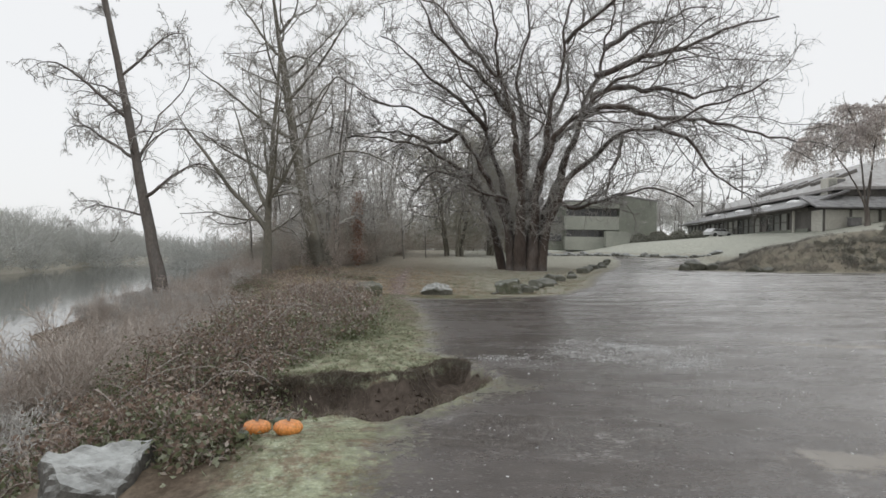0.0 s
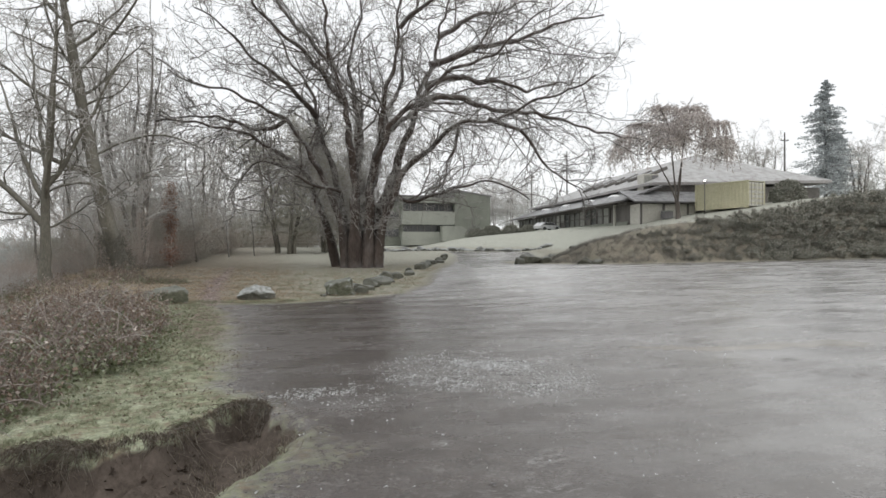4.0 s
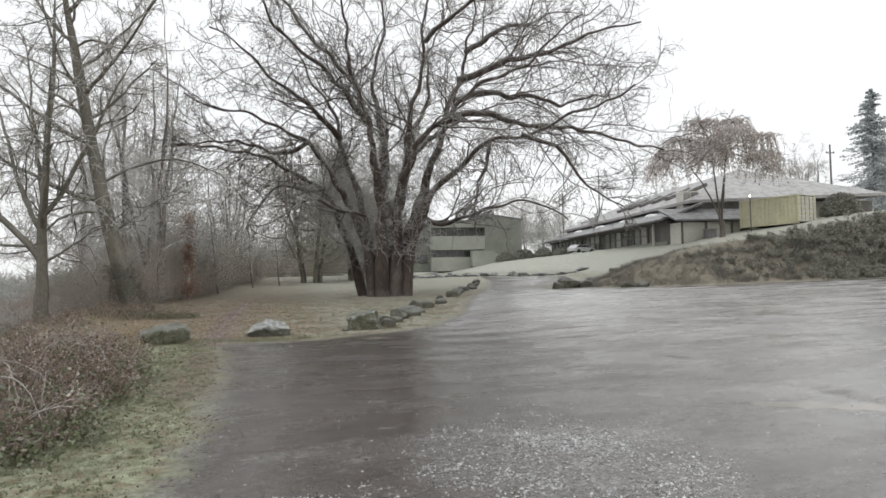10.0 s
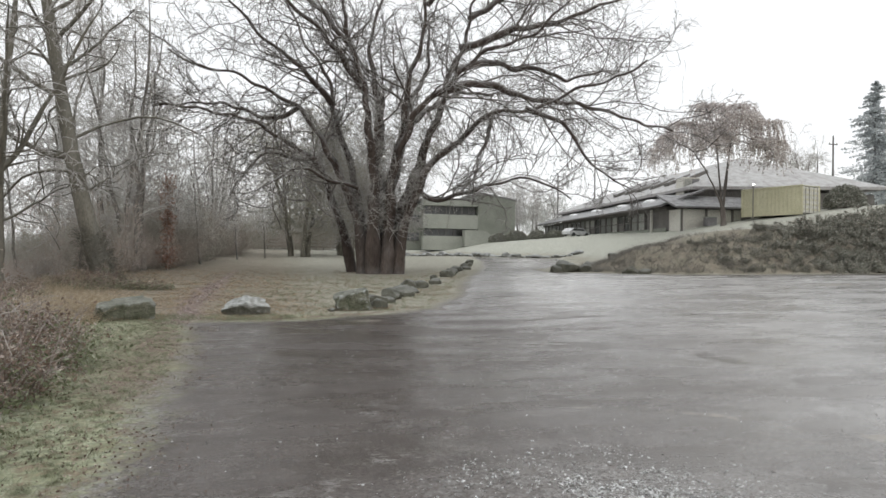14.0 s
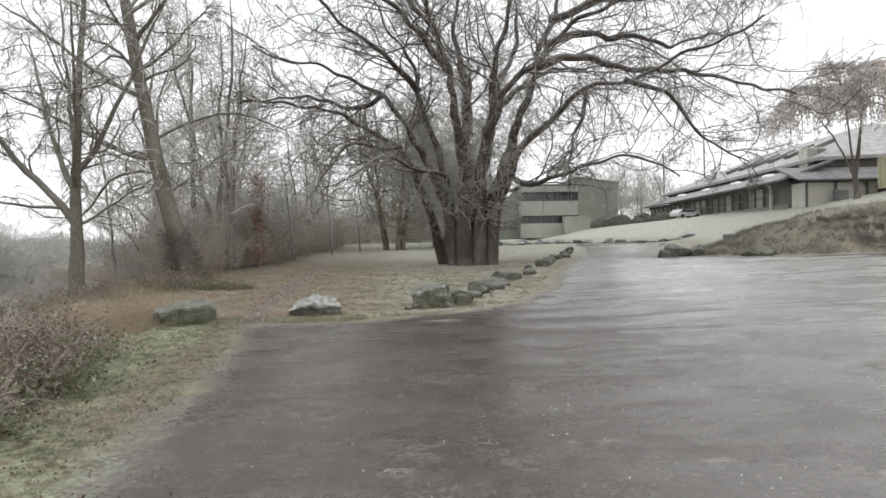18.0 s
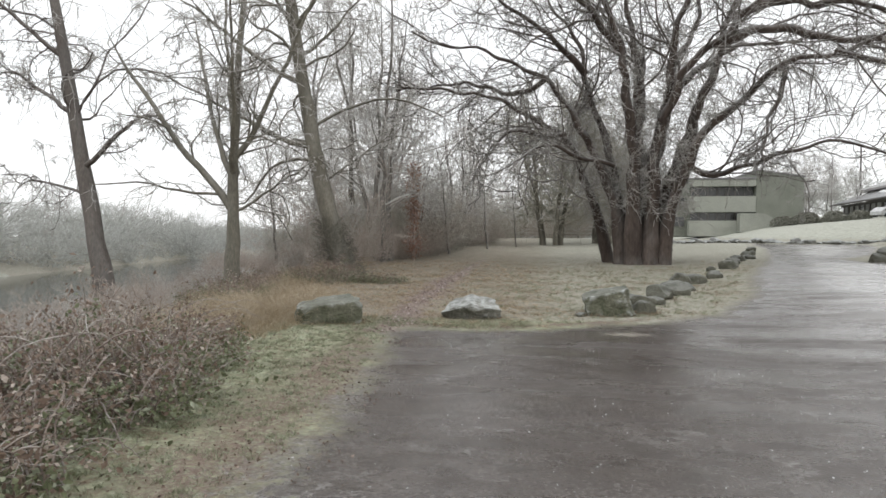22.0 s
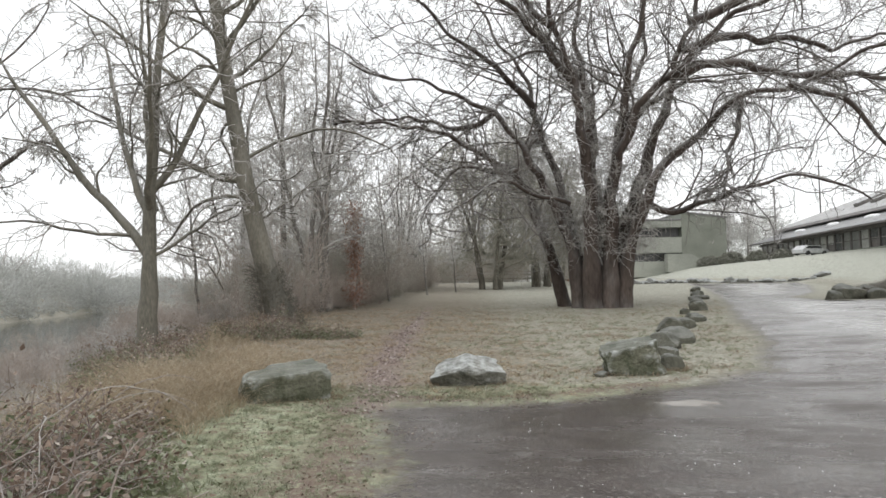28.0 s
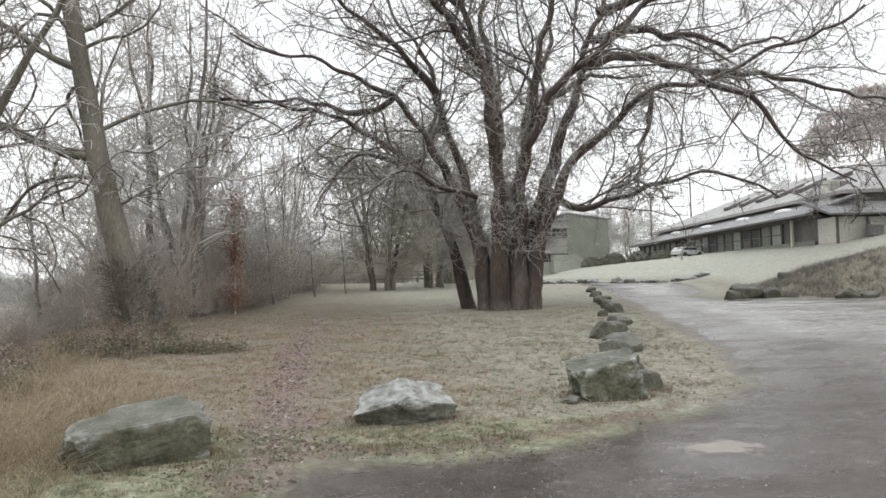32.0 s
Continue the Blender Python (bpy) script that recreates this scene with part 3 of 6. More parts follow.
def big_tree():
    """The old many-stemmed tree on the lawn; x is across, y the depth."""
    rng = np.random.default_rng(11)
    tree = thing("old_bare_tree", 5.55, 49.3, at(5.55, 49.3) - 0.05, "huge bare many-stemmed tree with rime-grey twigs on the lawn", "tree")
    limbs = []

    def limb(name, way, y0, depth, r0, r1, flare=0.0):
        """way: x and z of a few bends, from the foot up; depth: how far the tip lies from y0."""
        x, z = np.array(way, float).T
        run = np.concatenate([[0], np.cumsum(np.hypot(np.diff(x), np.diff(z)))])
        n = max(24, int(run[-1] * 3.2))
        u = np.linspace(0, run[-1], n)
        line = np.stack([np.interp(u, run, x), y0 + depth * (u / run[-1]) ** 1.3, np.interp(u, run, z)], 1)
        for _ in range(5):
            line[1:-1] = (line[:-2] + 2 * line[1:-1] + line[2:]) / 4
        free = np.minimum(1, np.maximum(0, line[:, 2:] - 2.2) / 3) if flare else np.minimum(1, u / 1.5)[:, None]
        line = line + free * (np.sin(u[:, None] * rng.uniform(1.0, 1.7, 3) + rng.uniform(0, 6, 3)) * 0.13 + np.sin(u[:, None] * rng.uniform(2.8, 4.2, 3) + rng.uniform(0, 6, 3)) * 0.06)
        f = u / run[-1]
        r = r1 + (r0 - r1) * (1 - f) ** (1.9 if flare else 1.3)
        if flare:
            r = r * (1 + flare * np.exp(-np.clip(u, 0, None) * 1.6))
        r = r * (1 + 0.07 * np.sin(u * 2.3 + rng.uniform(0, 6)))
        v, q = tubes(line[None], r[None], 14 if flare else 9, 0.045, len(limbs))
        part(name, mesh_np(name, v, q), BARK_OLD, tree)
        pick = np.linspace(0, n - 1, 22)
        at_k = lambda w: np.interp(pick, np.arange(n), w)
        limbs.append((np.stack([at_k(line[:, k]) for k in range(3)], 1), at_k(r), bool(flare)))

    # stems that stand close together and part above head height
    limb("trunk", [(-1.35, -0.2), (-1.9, 2.2), (-2.6, 4.4), (-3.7, 6.2), (-5.2, 7.3), (-7.2, 8.1), (-9.6, 8.6), (-11.6, 8.3)], 1.8, -2.5, 0.31, 0.06, 0.35)
    limb("trunk", [(-0.95, -0.2), (-1.15, 2.4), (-2.0, 5.0), (-3.4, 7.4), (-4.4, 8.8), (-5.8, 9.9), (-8.2, 10.6), (-11.4, 11.8)], -0.2, 1.5, 0.36, 0.055, 0.3)
    limb("trunk", [(-0.75, -0.2), (-0.95, 3.0), (-1.8, 6.4), (-2.5, 9.2), (-3.2, 11.6), (-4.6, 14.2), (-6.2, 17.0)], 0.5, 3.5, 0.36, 0.05, 0.3)
    limb("trunk", [(-0.5, -0.2), (-0.55, 3.5), (-0.8, 7.6), (-1.3, 9.8), (-2.1, 12.2), (-2.6, 15.4), (-3.6, 19.0)], -0.7, -2.5, 0.44, 0.05, 0.3)
    limb("trunk", [(0.0, -0.2), (0.0, 3.0), (-0.1, 7.8), (-0.5, 10.8), (-0.6, 13.4), (0.1, 16.5), (-0.1, 19.8)], 0.3, 1.5, 0.46, 0.05, 0.3)
    limb("trunk", [(0.2, -0.2), (0.35, 3.5), (0.65, 6.6), (1.3, 10.2), (1.9, 13.4), (2.2, 16.6), (3.1, 19.4)], -0.65, -1.0, 0.42, 0.05, 0.3)
    limb("trunk", [(0.5, -0.2), (0.75, 4.4), (1.25, 7.8), (2.1, 10.4), (3.1, 13.0), (3.4, 16.2), (4.6, 19.0)], 0.6, 4.5, 0.4, 0.05, 0.3)
    limb("trunk", [(0.75, -0.2), (1.0, 2.8), (1.9, 5.8), (2.8, 8.0), (3.6, 10.6), (4.6, 13.4), (5.3, 15.6), (5.8, 19.0)], -0.1, 1.0, 0.47, 0.06, 0.3)
    limb("trunk", [(0.85, -0.2), (1.05, 2.4), (1.7, 4.6), (3.2, 6.9), (5.4, 8.6), (7.8, 9.2), (9.8, 9.9), (14.0, 11.8)], -0.6, -3.0, 0.33, 0.06, 0.3)
    # limbs that leave the stems higher up
    limb("limb", [(4.4, 12.9), (6.2, 13.8), (8.8, 14.3), (11.2, 15.4), (15.6, 16.6)], 0.4, -1.5, 0.25, 0.05)
    limb("limb", [(3.5, 10.4), (5.4, 10.9), (7.6, 10.3), (10.0, 10.0), (12.6, 9.4), (16.4, 8.4)], 0.2, -2.5, 0.24, 0.05)
    limb("limb", [(4.0, 11.6), (6.0, 12.2), (8.6, 12.4), (11.0, 12.0), (16.0, 13.4)], 0.2, 3.5, 0.22, 0.05)
    limb("limb", [(7.4, 9.1), (9.0, 8.6), (10.2, 7.0), (11.5, 5.8), (12.8, 4.6)], -2.4, -1.5, 0.15, 0.035)
    limb("limb", [(5.6, 8.7), (5.2, 7.2), (4.8, 6.0), (4.3, 4.6)], -2.0, -1.5, 0.13, 0.04)
    limb("limb", [(1.5, 5.0), (2.3, 4.2), (3.6, 4.0), (4.7, 4.7), (6.0, 5.2), (7.6, 5.0), (9.0, 4.2)], -0.8, -4.0, 0.16, 0.04)
    limb("limb", [(5.0, 14.8), (6.4, 16.0), (8.2, 16.8), (12.6, 18.8)], 0.8, 2.5, 0.2, 0.04)
    limb("limb", [(-3.6, 6.2), (-4.6, 5.9), (-5.9, 6.2), (-7.0, 5.4), (-7.9, 3.8)], -0.4, -2.5, 0.12, 0.035)
    limb("limb", [(-4.6, 9.0), (-5.6, 8.4), (-7.4, 8.8), (-9.6, 9.6), (-12.0, 9.4)], 0.6, 3.5, 0.15, 0.04)
    limb("limb", [(-2.6, 9.4), (-4.4, 11.2), (-6.6, 12.6), (-9.4, 14.4)], 1.5, -4.0, 0.18, 0.04)
    limb("limb", [(-1.2, 9.6), (-2.8, 11.8), (-5.2, 13.0), (-7.4, 15.8)], -1.4, -4.5, 0.18, 0.04)
    limb("limb", [(0.6, 6.5), (1.6, 8.6), (3.6, 10.8), (6.6, 12.2), (9.2, 14.2)], -1.0, -6.0, 0.22, 0.04)
    limb("limb", [(0.0, 7.0), (0.3, 9.8), (-0.8, 13.0), (-1.8, 15.8)], 0.8, 6.5, 0.22, 0.04)
    limb("limb", [(1.2, 7.6), (2.4, 9.4), (5.4, 11.4), (10.4, 12.6)], 1.6, 6.5, 0.22, 0.04)
    limb("limb", [(-1.4, 4.6), (-2.8, 5.0), (-4.4, 5.2), (-6.0, 4.2)], -0.8, -5.0, 0.12, 0.035)
    limb("limb", [(-2.1, 12.0), (-4.0, 14.0), (-5.2, 16.2), (-8.0, 18.4)], -1.8, 2.0, 0.15, 0.04)
    limb("limb", [(2.1, 14.5), (3.6, 16.2), (6.4, 17.6), (7.4, 19.6)], -1.4, -3.0, 0.15, 0.04)
    p, r = np.stack([a for a, _, _ in limbs]), np.stack([b for _, b, _ in limbs])
    stem = np.array([c for _, _, c in limbs])
    crowns = []
    for who, lo in ((stem, 0.42), (~stem, 0.12)):
        crowns.append(sprout(rng, p[who], r[who], 14, lo, 1.0, 44, 0.27 if lo > 0.3 else 0.5, 13, 0.17, 0.01, 0.36, 0.022, 0.045))
    p1, r1 = (np.concatenate([c[k] for c in crowns]) for k in (0, 1))
    p2, r2 = sprout(rng, p1, r1, 9, 0.15, 1.0, 50, 0.42, 8, 0.24, -0.03, 0.55, 0.0125, 0.08)
    p3, r3 = sprout(rng, p2, r2, 5, 0.12, 1.0, 54, 0.5, 5, 0.3, -0.02, 0.7, 0.0085, 0.1)
    for k in range(len(p1)):
        part("bough", mesh_np("bough", *tubes(p1[k:k + 1], r1[k:k + 1], 5)), BARK, tree)
    part("branch_crown", mesh_np("branch_crown", *tubes(p2, r2, 4)), TWIG_GREY, tree, kind="stuff")
    part("twig_crown", mesh_np("twig_crown", *tubes(p3, r3, 3)), TWIG_GREY, tree, "rime-grey twigs", kind="stuff")
    # curly short shoots along the limbs, and those that bristle from the stems
    s1, t1 = sprout(rng, p, np.full(r.shape, 0.04), 18, 0.1, 0.85, 66, 0.085, 7, 0.34, -0.01, 0.4, 0.012, 0.12)
    low1, low2 = sprout(rng, p[stem], np.full(r[stem].shape, 0.05), 120, 0.13, 0.55, 62, 0.07, 7, 0.3, 0.0, 0.4, 0.012, 0.12)
    s1, t1 = np.concatenate([s1, low1]), np.concatenate([t1, low2])
    s2, t2 = sprout(rng, s1, t1, 5, 0.15, 1.0, 58, 0.55, 5, 0.36, 0.0, 0.7, 0.009, 0.16)
    part("spur_crown", mesh_np("spur_crown", *joined([tubes(s1, t1, 3), tubes(s2, t2, 3)])), TWIG, tree, kind="stuff")


big_tree()


def leaves(rng, p, size, flatness=0.5):
    """Small folded leaves of two halves."""
    n = len(p)
    d = unit(rng.normal(0, 1, (n, 3)) * np.array([1, 1, 1 - flatness]))
    nrm = unit(np.cross(d, rng.normal(0, 1, (n, 3)) * np.array([1, 1, 1])) + np.array([0, 0, 2.0 * flatness]))
    s = unit(np.cross(d, nrm))
    r = (size * rng.uniform(0.55, 1.4, n))[:, None]
    up = np.cross(s, d)
    rows = [p - d * r, p + s * r * 0.6 + up * r * 0.25, p + d * r, p - s * r * 0.6 + up * r * 0.25]
    v = np.stack(rows, 1).reshape(-1, 3)
    b = np.arange(n)[:, None] * 4
    return v, None, np.concatenate([b + np.array([0, 1, 2]), b + np.array([0, 2, 3])])


IVY = leafy("ivy_leaf", (0.09, 0.086, 0.066), (0.18, 0.172, 0.138), (0.3, 0.29, 0.25))


def brushy_foot(tree, r, h, n, seed, leaf):
    """Ivy and suckers round the foot of a trunk."""
    rng = np.random.default_rng(seed)
    z = h * rng.uniform(0, 1, n) ** 1.6
    a = rng.uniform(0, 6.28, n)
    rr = r * (1.1 - 0.55 * z / h) * rng.uniform(0.75, 1.25, n)
    foot = np.stack([rr * np.cos(a) - 0.33 * z, rr * np.sin(a), z - 0.1], 1)
    d = unit(np.stack([np.cos(a), np.sin(a), 0 * a + 0.5], 1) + rng.normal(0, 0.5, (n, 3)))
    p = [foot]
    for _ in range(4):
        d = unit(d + rng.normal(0, 0.25, d.shape))
        p.append(p[-1] + d * 0.09)
    part("sucker_growth", mesh_np("sucker_growth", *tubes(np.stack(p, 1), np.full((n, 5), 0.006), 3)), BARK_MOSS, tree, kind="stuff")
    every = np.stack(p, 1).reshape(-1, 3)
    pick = every[rng.integers(0, len(every), n * 3)] + rng.normal(0, 0.05, (n * 3, 3))
    part("ivy", mesh_np("ivy", *leaves(rng, pick, 0.019, 0.2)), leaf, tree, "dark ivy round the trunk's foot", kind="stuff")


def lean_tree(name, x, y, trunk, r0, forks, label, seed, bark=BARK, twig=TWIG, droop=-0.1, shoots=14, rmin=0.008, top=0.2, arch=0.1):
    """A slim tree: trunk as control points from its foot, forks as (height share, side, depth, rise, length, radius)."""
    rng = np.random.default_rng(seed)
    tree = thing(name, x, y, at(x, y) - 0.3, label, "tree")
    line = shaken(rng, curve(trunk, 22), 0.025)
    wood("trunk", line, r0, r0 * top, bark, tree, 12, seed, 0.35)
    lines, radii = [np.array(line[6:])], [np.full(16, r0 * 0.4)]
    for f, sx, sy, sz, size, r in forks:
        s = line[int(f * 21)]
        d = unit(np.array([sx, sy, sz], float))
        end = s + d * size
        limb = shaken(rng, curve([s, s + d * size * 0.3 - np.array([0, 0, size * 0.03]), s + d * size * 0.7 + np.array([0, 0, size * max(arch, -arch * 2)]), end + np.array([0, 0, arch * 1.6 * size])], 16), 0.06)
        wood("limb", limb, r, r * 0.25, bark, tree, 8, seed + 1)
        lines.append(limb)
        radii.append(np.linspace(r, r * 0.25, 16))
    p, r = np.stack(lines), np.stack(radii)
    p1, r1 = sprout(rng, p, r, shoots, 0.1, 1.0, 52, 0.34, 10, 0.22, 0.0, 0.36, rmin * 1.8, 0.1)
    p2, r2 = sprout(rng, p1, r1, 7, 0.15, 1.0, 52, 0.42, 7, 0.26, droop, 0.6, rmin * 1.2, 0.1)
    p3, r3 = sprout(rng, p2, r2, 5, 0.1, 1.0, 54, 0.5, 6, 0.28, droop * 1.5, 0.7, rmin, 0.12)
    part("branch_crown", mesh_np("branch_crown", *tubes(p1, r1, 4)), bark, tree, kind="stuff")
    part("twig_crown", mesh_np("twig_crown", *joined([tubes(p2, r2, 3), tubes(p3, r3, 3)])), twig, tree, kind="stuff")
    return tree


lean_tree("leaning_bank_tree", -12.5, 36.0, [(0, 0, 0), (-1.1, 0.2, 4.5), (-2.6, 0.6, 11.0), (-4.8, 1.0, 20)], 0.34,
          [(0.36, 1, -0.3, 0.45, 4.5, 0.1), (0.45, -1, 0.2, 0.6, 4.5, 0.09), (0.55, -1, -0.3, 0.75, 5, 0.09), (0.62, 1, 0.3, 0.8, 4.5, 0.08), (0.3, -1, 0.3, 0.1, 4, 0.06), (0.75, -0.6, 0.4, 1, 4, 0.07)],
          "slender leaning bare tree with thin drooping branches on the river bank", 21, droop=-0.16, arch=-0.12)
lean_tree("forked_bank_tree", -7.4, 34.0, [(0, 0, 0), (-0.05, 0, 3.0), (0.1, 0, 5.5), (0.35, 0.2, 12.5)], 0.22,
          [(0.33, -0.9, 0.1, 0.85, 6.5, 0.13), (0.42, -0.5, 0.4, 1.0, 5.5, 0.1), (0.45, 0.55, 0.1, 1.0, 5.5, 0.1), (0.42, 0.2, -0.5, 1.0, 5, 0.08), (0.5, -0.2, 0.3, 1.0, 5, 0.08), (0.32, 0.9, 0.3, 0.5, 3, 0.05)],
          "forked bare tree with upright limbs at the lawn's edge", 22, BARK_MOSS, TWIG, droop=-0.16, shoots=9)
STOUT = lean_tree("stout_leaning_tree", -5.9, 40.0, [(0, 0, 0), (-0.9, 0, 2.6), (-1.6, 0, 6.0), (-3.4, 0.3, 17)], 0.42,
          [(0.5, -1, 0.2, 0.35, 6.0, 0.12), (0.7, 0.7, 0.6, 0.9, 4.0, 0.08), (0.66, -1, -0.3, 0.5, 5.5, 0.1), (0.72, 0.8, -0.4, 0.7, 5.5, 0.1), (0.8, 0.8, 0.3, 0.9, 5, 0.09), (0.84, -0.8, 0.3, 0.9, 5, 0.09), (0.4, 0.8, 0.6, 0.5, 3.5, 0.05)],
          "stout leaning tree with furrowed mossy bark above tan grass", 23, BARK_MOSS, TWIG_PALE, droop=-0.12, shoots=17, top=0.35)
brushy_foot(STOUT, 0.55, 2.4, 1150, 24, IVY)


# trees of the river wood behind, a few kinds repeated
def wood_tree(name, label, height, spread, r0, seed, bark, twig, stems=1, droop=-0.02, limbs=20, rmin=0.011, weep=0.0, sub=5, low=0.2):
    rng = np.random.default_rng(seed)
    tree = thing(name, 0, 0, 0, label, "tree", "trees of the river wood")
    lines, radii = [], []
    for s in range(stems):
        a = rng.uniform(0, 6.28)
        off = 0.0 if stems == 1 else 0.5
        lean = rng.normal(0, 0.05, 2) * height if stems == 1 else np.array([math.cos(a), math.sin(a)]) * height * rng.uniform(0.1, 0.24)
        line = curve([(off * math.cos(a), off * math.sin(a), -0.2), (off * math.cos(a) + lean[0] * 0.2, off * math.sin(a) + lean[1] * 0.2, height * 0.4), (lean[0], lean[1], height)], 16)
        line = shaken(rng, line, 0.011 * height)
        wood("trunk", line, r0, r0 * 0.16, bark, tree, 8, seed + s, 0.2)
        lines.append(line)
        radii.append(np.linspace(r0, r0 * 0.25, 16))
    p, r = np.stack(lines), np.stack(radii)
    p1, r1 = sprout(rng, p, r, limbs, low, 0.98, 50, spread * 1.15, 12, 0.2, 0.05 - weep * 0.4, 0.36, rmin * 1.8, 0.09)
    p2, r2 = sprout(rng, p1, r1, 8, 0.12, 1.0, 52, 0.42, 7, 0.26, droop - weep, 0.55, rmin * 1.2, 0.09)
    p3, r3 = sprout(rng, p2, r2, sub, 0.1, 1.0, 52, 0.5, 6, 0.28, droop - weep, 0.7, rmin, 0.1)
    part("branch_crown", mesh_np("branch_crown", *tubes(p1, r1, 4)), twig, tree, kind="stuff")
    part("twig_crown", mesh_np("twig_crown", *joined([tubes(p2, r2, 3), tubes(p3, r3, 3)])), twig, tree, kind="stuff")
    return tree


def plant(kinds, spots):
    """spots: kind, x, y, size, turn. The first of a kind is the original itself."""
    used = set()
    for k, x, y, size, turn in spots:
        m = pose(x, y, at(x, y) - 0.05, 0, 0, turn)
        if k in used:
            ob = copy_thing(kinds[k], m)
        else:
            ob = kinds[k]
            ob.matrix_basis = m
            used.add(k)
        ob.scale = (size, size, size)


def willow(name, label, height, spread, seed):
    """A dense dome of fine hanging twigs over a few dark stems."""
    rng = np.random.default_rng(seed)
    tree = thing(name, 0, 0, 0, label, "tree", "trees of the river wood")
    lines, radii = [], []
    for k in range(5):
        a = k * 1.26 + rng.uniform(-0.4, 0.4)
        out = spread * rng.uniform(0.3, 0.75) * np.array([math.cos(a), math.sin(a)])
        foot = np.array([math.cos(a), math.sin(a)]) * 0.7
        line = shaken(rng, curve([(*foot, -0.2), (*(foot * 1.2), height * 0.3), (*(foot + out * 0.6), height * 0.7), (*(foot + out), height * rng.uniform(0.8, 0.97))], 16), 0.09)
        wood("trunk", line, 0.2, 0.04, BARK_MOSS, tree, 8, seed + k, 0.3)
        lines.append(line)
        radii.append(np.linspace(0.26, 0.05, 16))
    p, r = np.stack(lines), np.stack(radii)
    p1, r1 = sprout(rng, p, r, 26, 0.12, 1.0, 58, 0.33, 10, 0.17, 0.02, 0.34, 0.022, 0.07)
    p2, r2 = sprout(rng, p1, r1, 9, 0.1, 1.0, 48, 0.5, 8, 0.16, -0.12, 0.5, 0.014, 0.07)
    p3, r3 = sprout(rng, p2, r2, 6, 0.1, 1.0, 42, 0.6, 6, 0.2, -0.16, 0.7, 0.011, 0.06)
    part("branch_crown", mesh_np("branch_crown", *tubes(p1, r1, 4)), TWIG_WILLOW, tree, kind="stuff")
    part("twig_crown", mesh_np("twig_crown", *joined([tubes(p2, r2, 3), tubes(p3, r3, 3)])), TWIG_WILLOW, tree, kind="stuff")
    return tree


WOOD = [
    wood_tree("slim_bare_tree", "slim upright bare tree in the river wood", 15, 0.3, 0.2, 31, BARK_PALE, TWIG_PALE, limbs=18, sub=5, rmin=0.0095),
    wood_tree("multi_stem_tree", "bare tree of several grey stems in the river wood", 13.5, 0.3, 0.15, 32, BARK_PALE, TWIG_PALE, 4, limbs=11, sub=5, rmin=0.0095),
    willow("weeping_bare_tree", "dense bare tree with hanging olive-grey twigs over dark stems", 13.0, 4.6, 33),
    wood_tree("young_bare_tree", "young thin bare tree with fine rimed twigs", 8, 0.36, 0.08, 34, BARK_PALE, TWIG_PALE, 1, limbs=20, rmin=0.0095),
]
plant(WOOD, [
    (0, -8.8, 50, 1.0, 0), (1, -7.0, 49, 1.1, 40), (0, -11.6, 53, 1.0, 130), (1, -9.6, 57, 1.0, 300), (3, -11.5, 47, 1.1, 80), (3, -5.0, 58, 1.0, 60), (3, -9.5, 60, 1.2, 150), (3, -13.5, 57, 1.2, 200), (3, -3.4, 66, 0.9, 20),
    (2, 1.2, 74, 1.06, 0), (2, 5.6, 78, 1.0, 50), (2, 8.0, 86, 0.85, 75), (1, -6.5, 72, 0.9, 260), (1, -12.5, 72, 1.1, 20),
    (3, -8.2, 44.5, 0.8, 170), (3, -6.2, 54, 0.8, 250), (3, -1.5, 70, 0.8, 100), (3, 12, 96, 1.1, 0), (0, 8, 104, 0.9, 60), (1, -8, 96, 1.2, 0), (1, 0, 104, 1.2, 90),
    (3, 35.5, 120, 1.25, 40), (3, 38.5, 124, 1.3, 140), (0, 41, 132, 0.8, 10), (3, 33, 126, 1.2, 240), (0, 46, 135, 0.75, 100),
    (3, 31.5, 113, 1.0, 15), (3, 34.2, 115, 0.9, 190), (3, 36.6, 112, 1.05, 280), (3, 39.2, 117, 1.1, 330), (3, 40.5, 112, 0.95, 95), (3, 37.6, 121, 1.2, 45)])


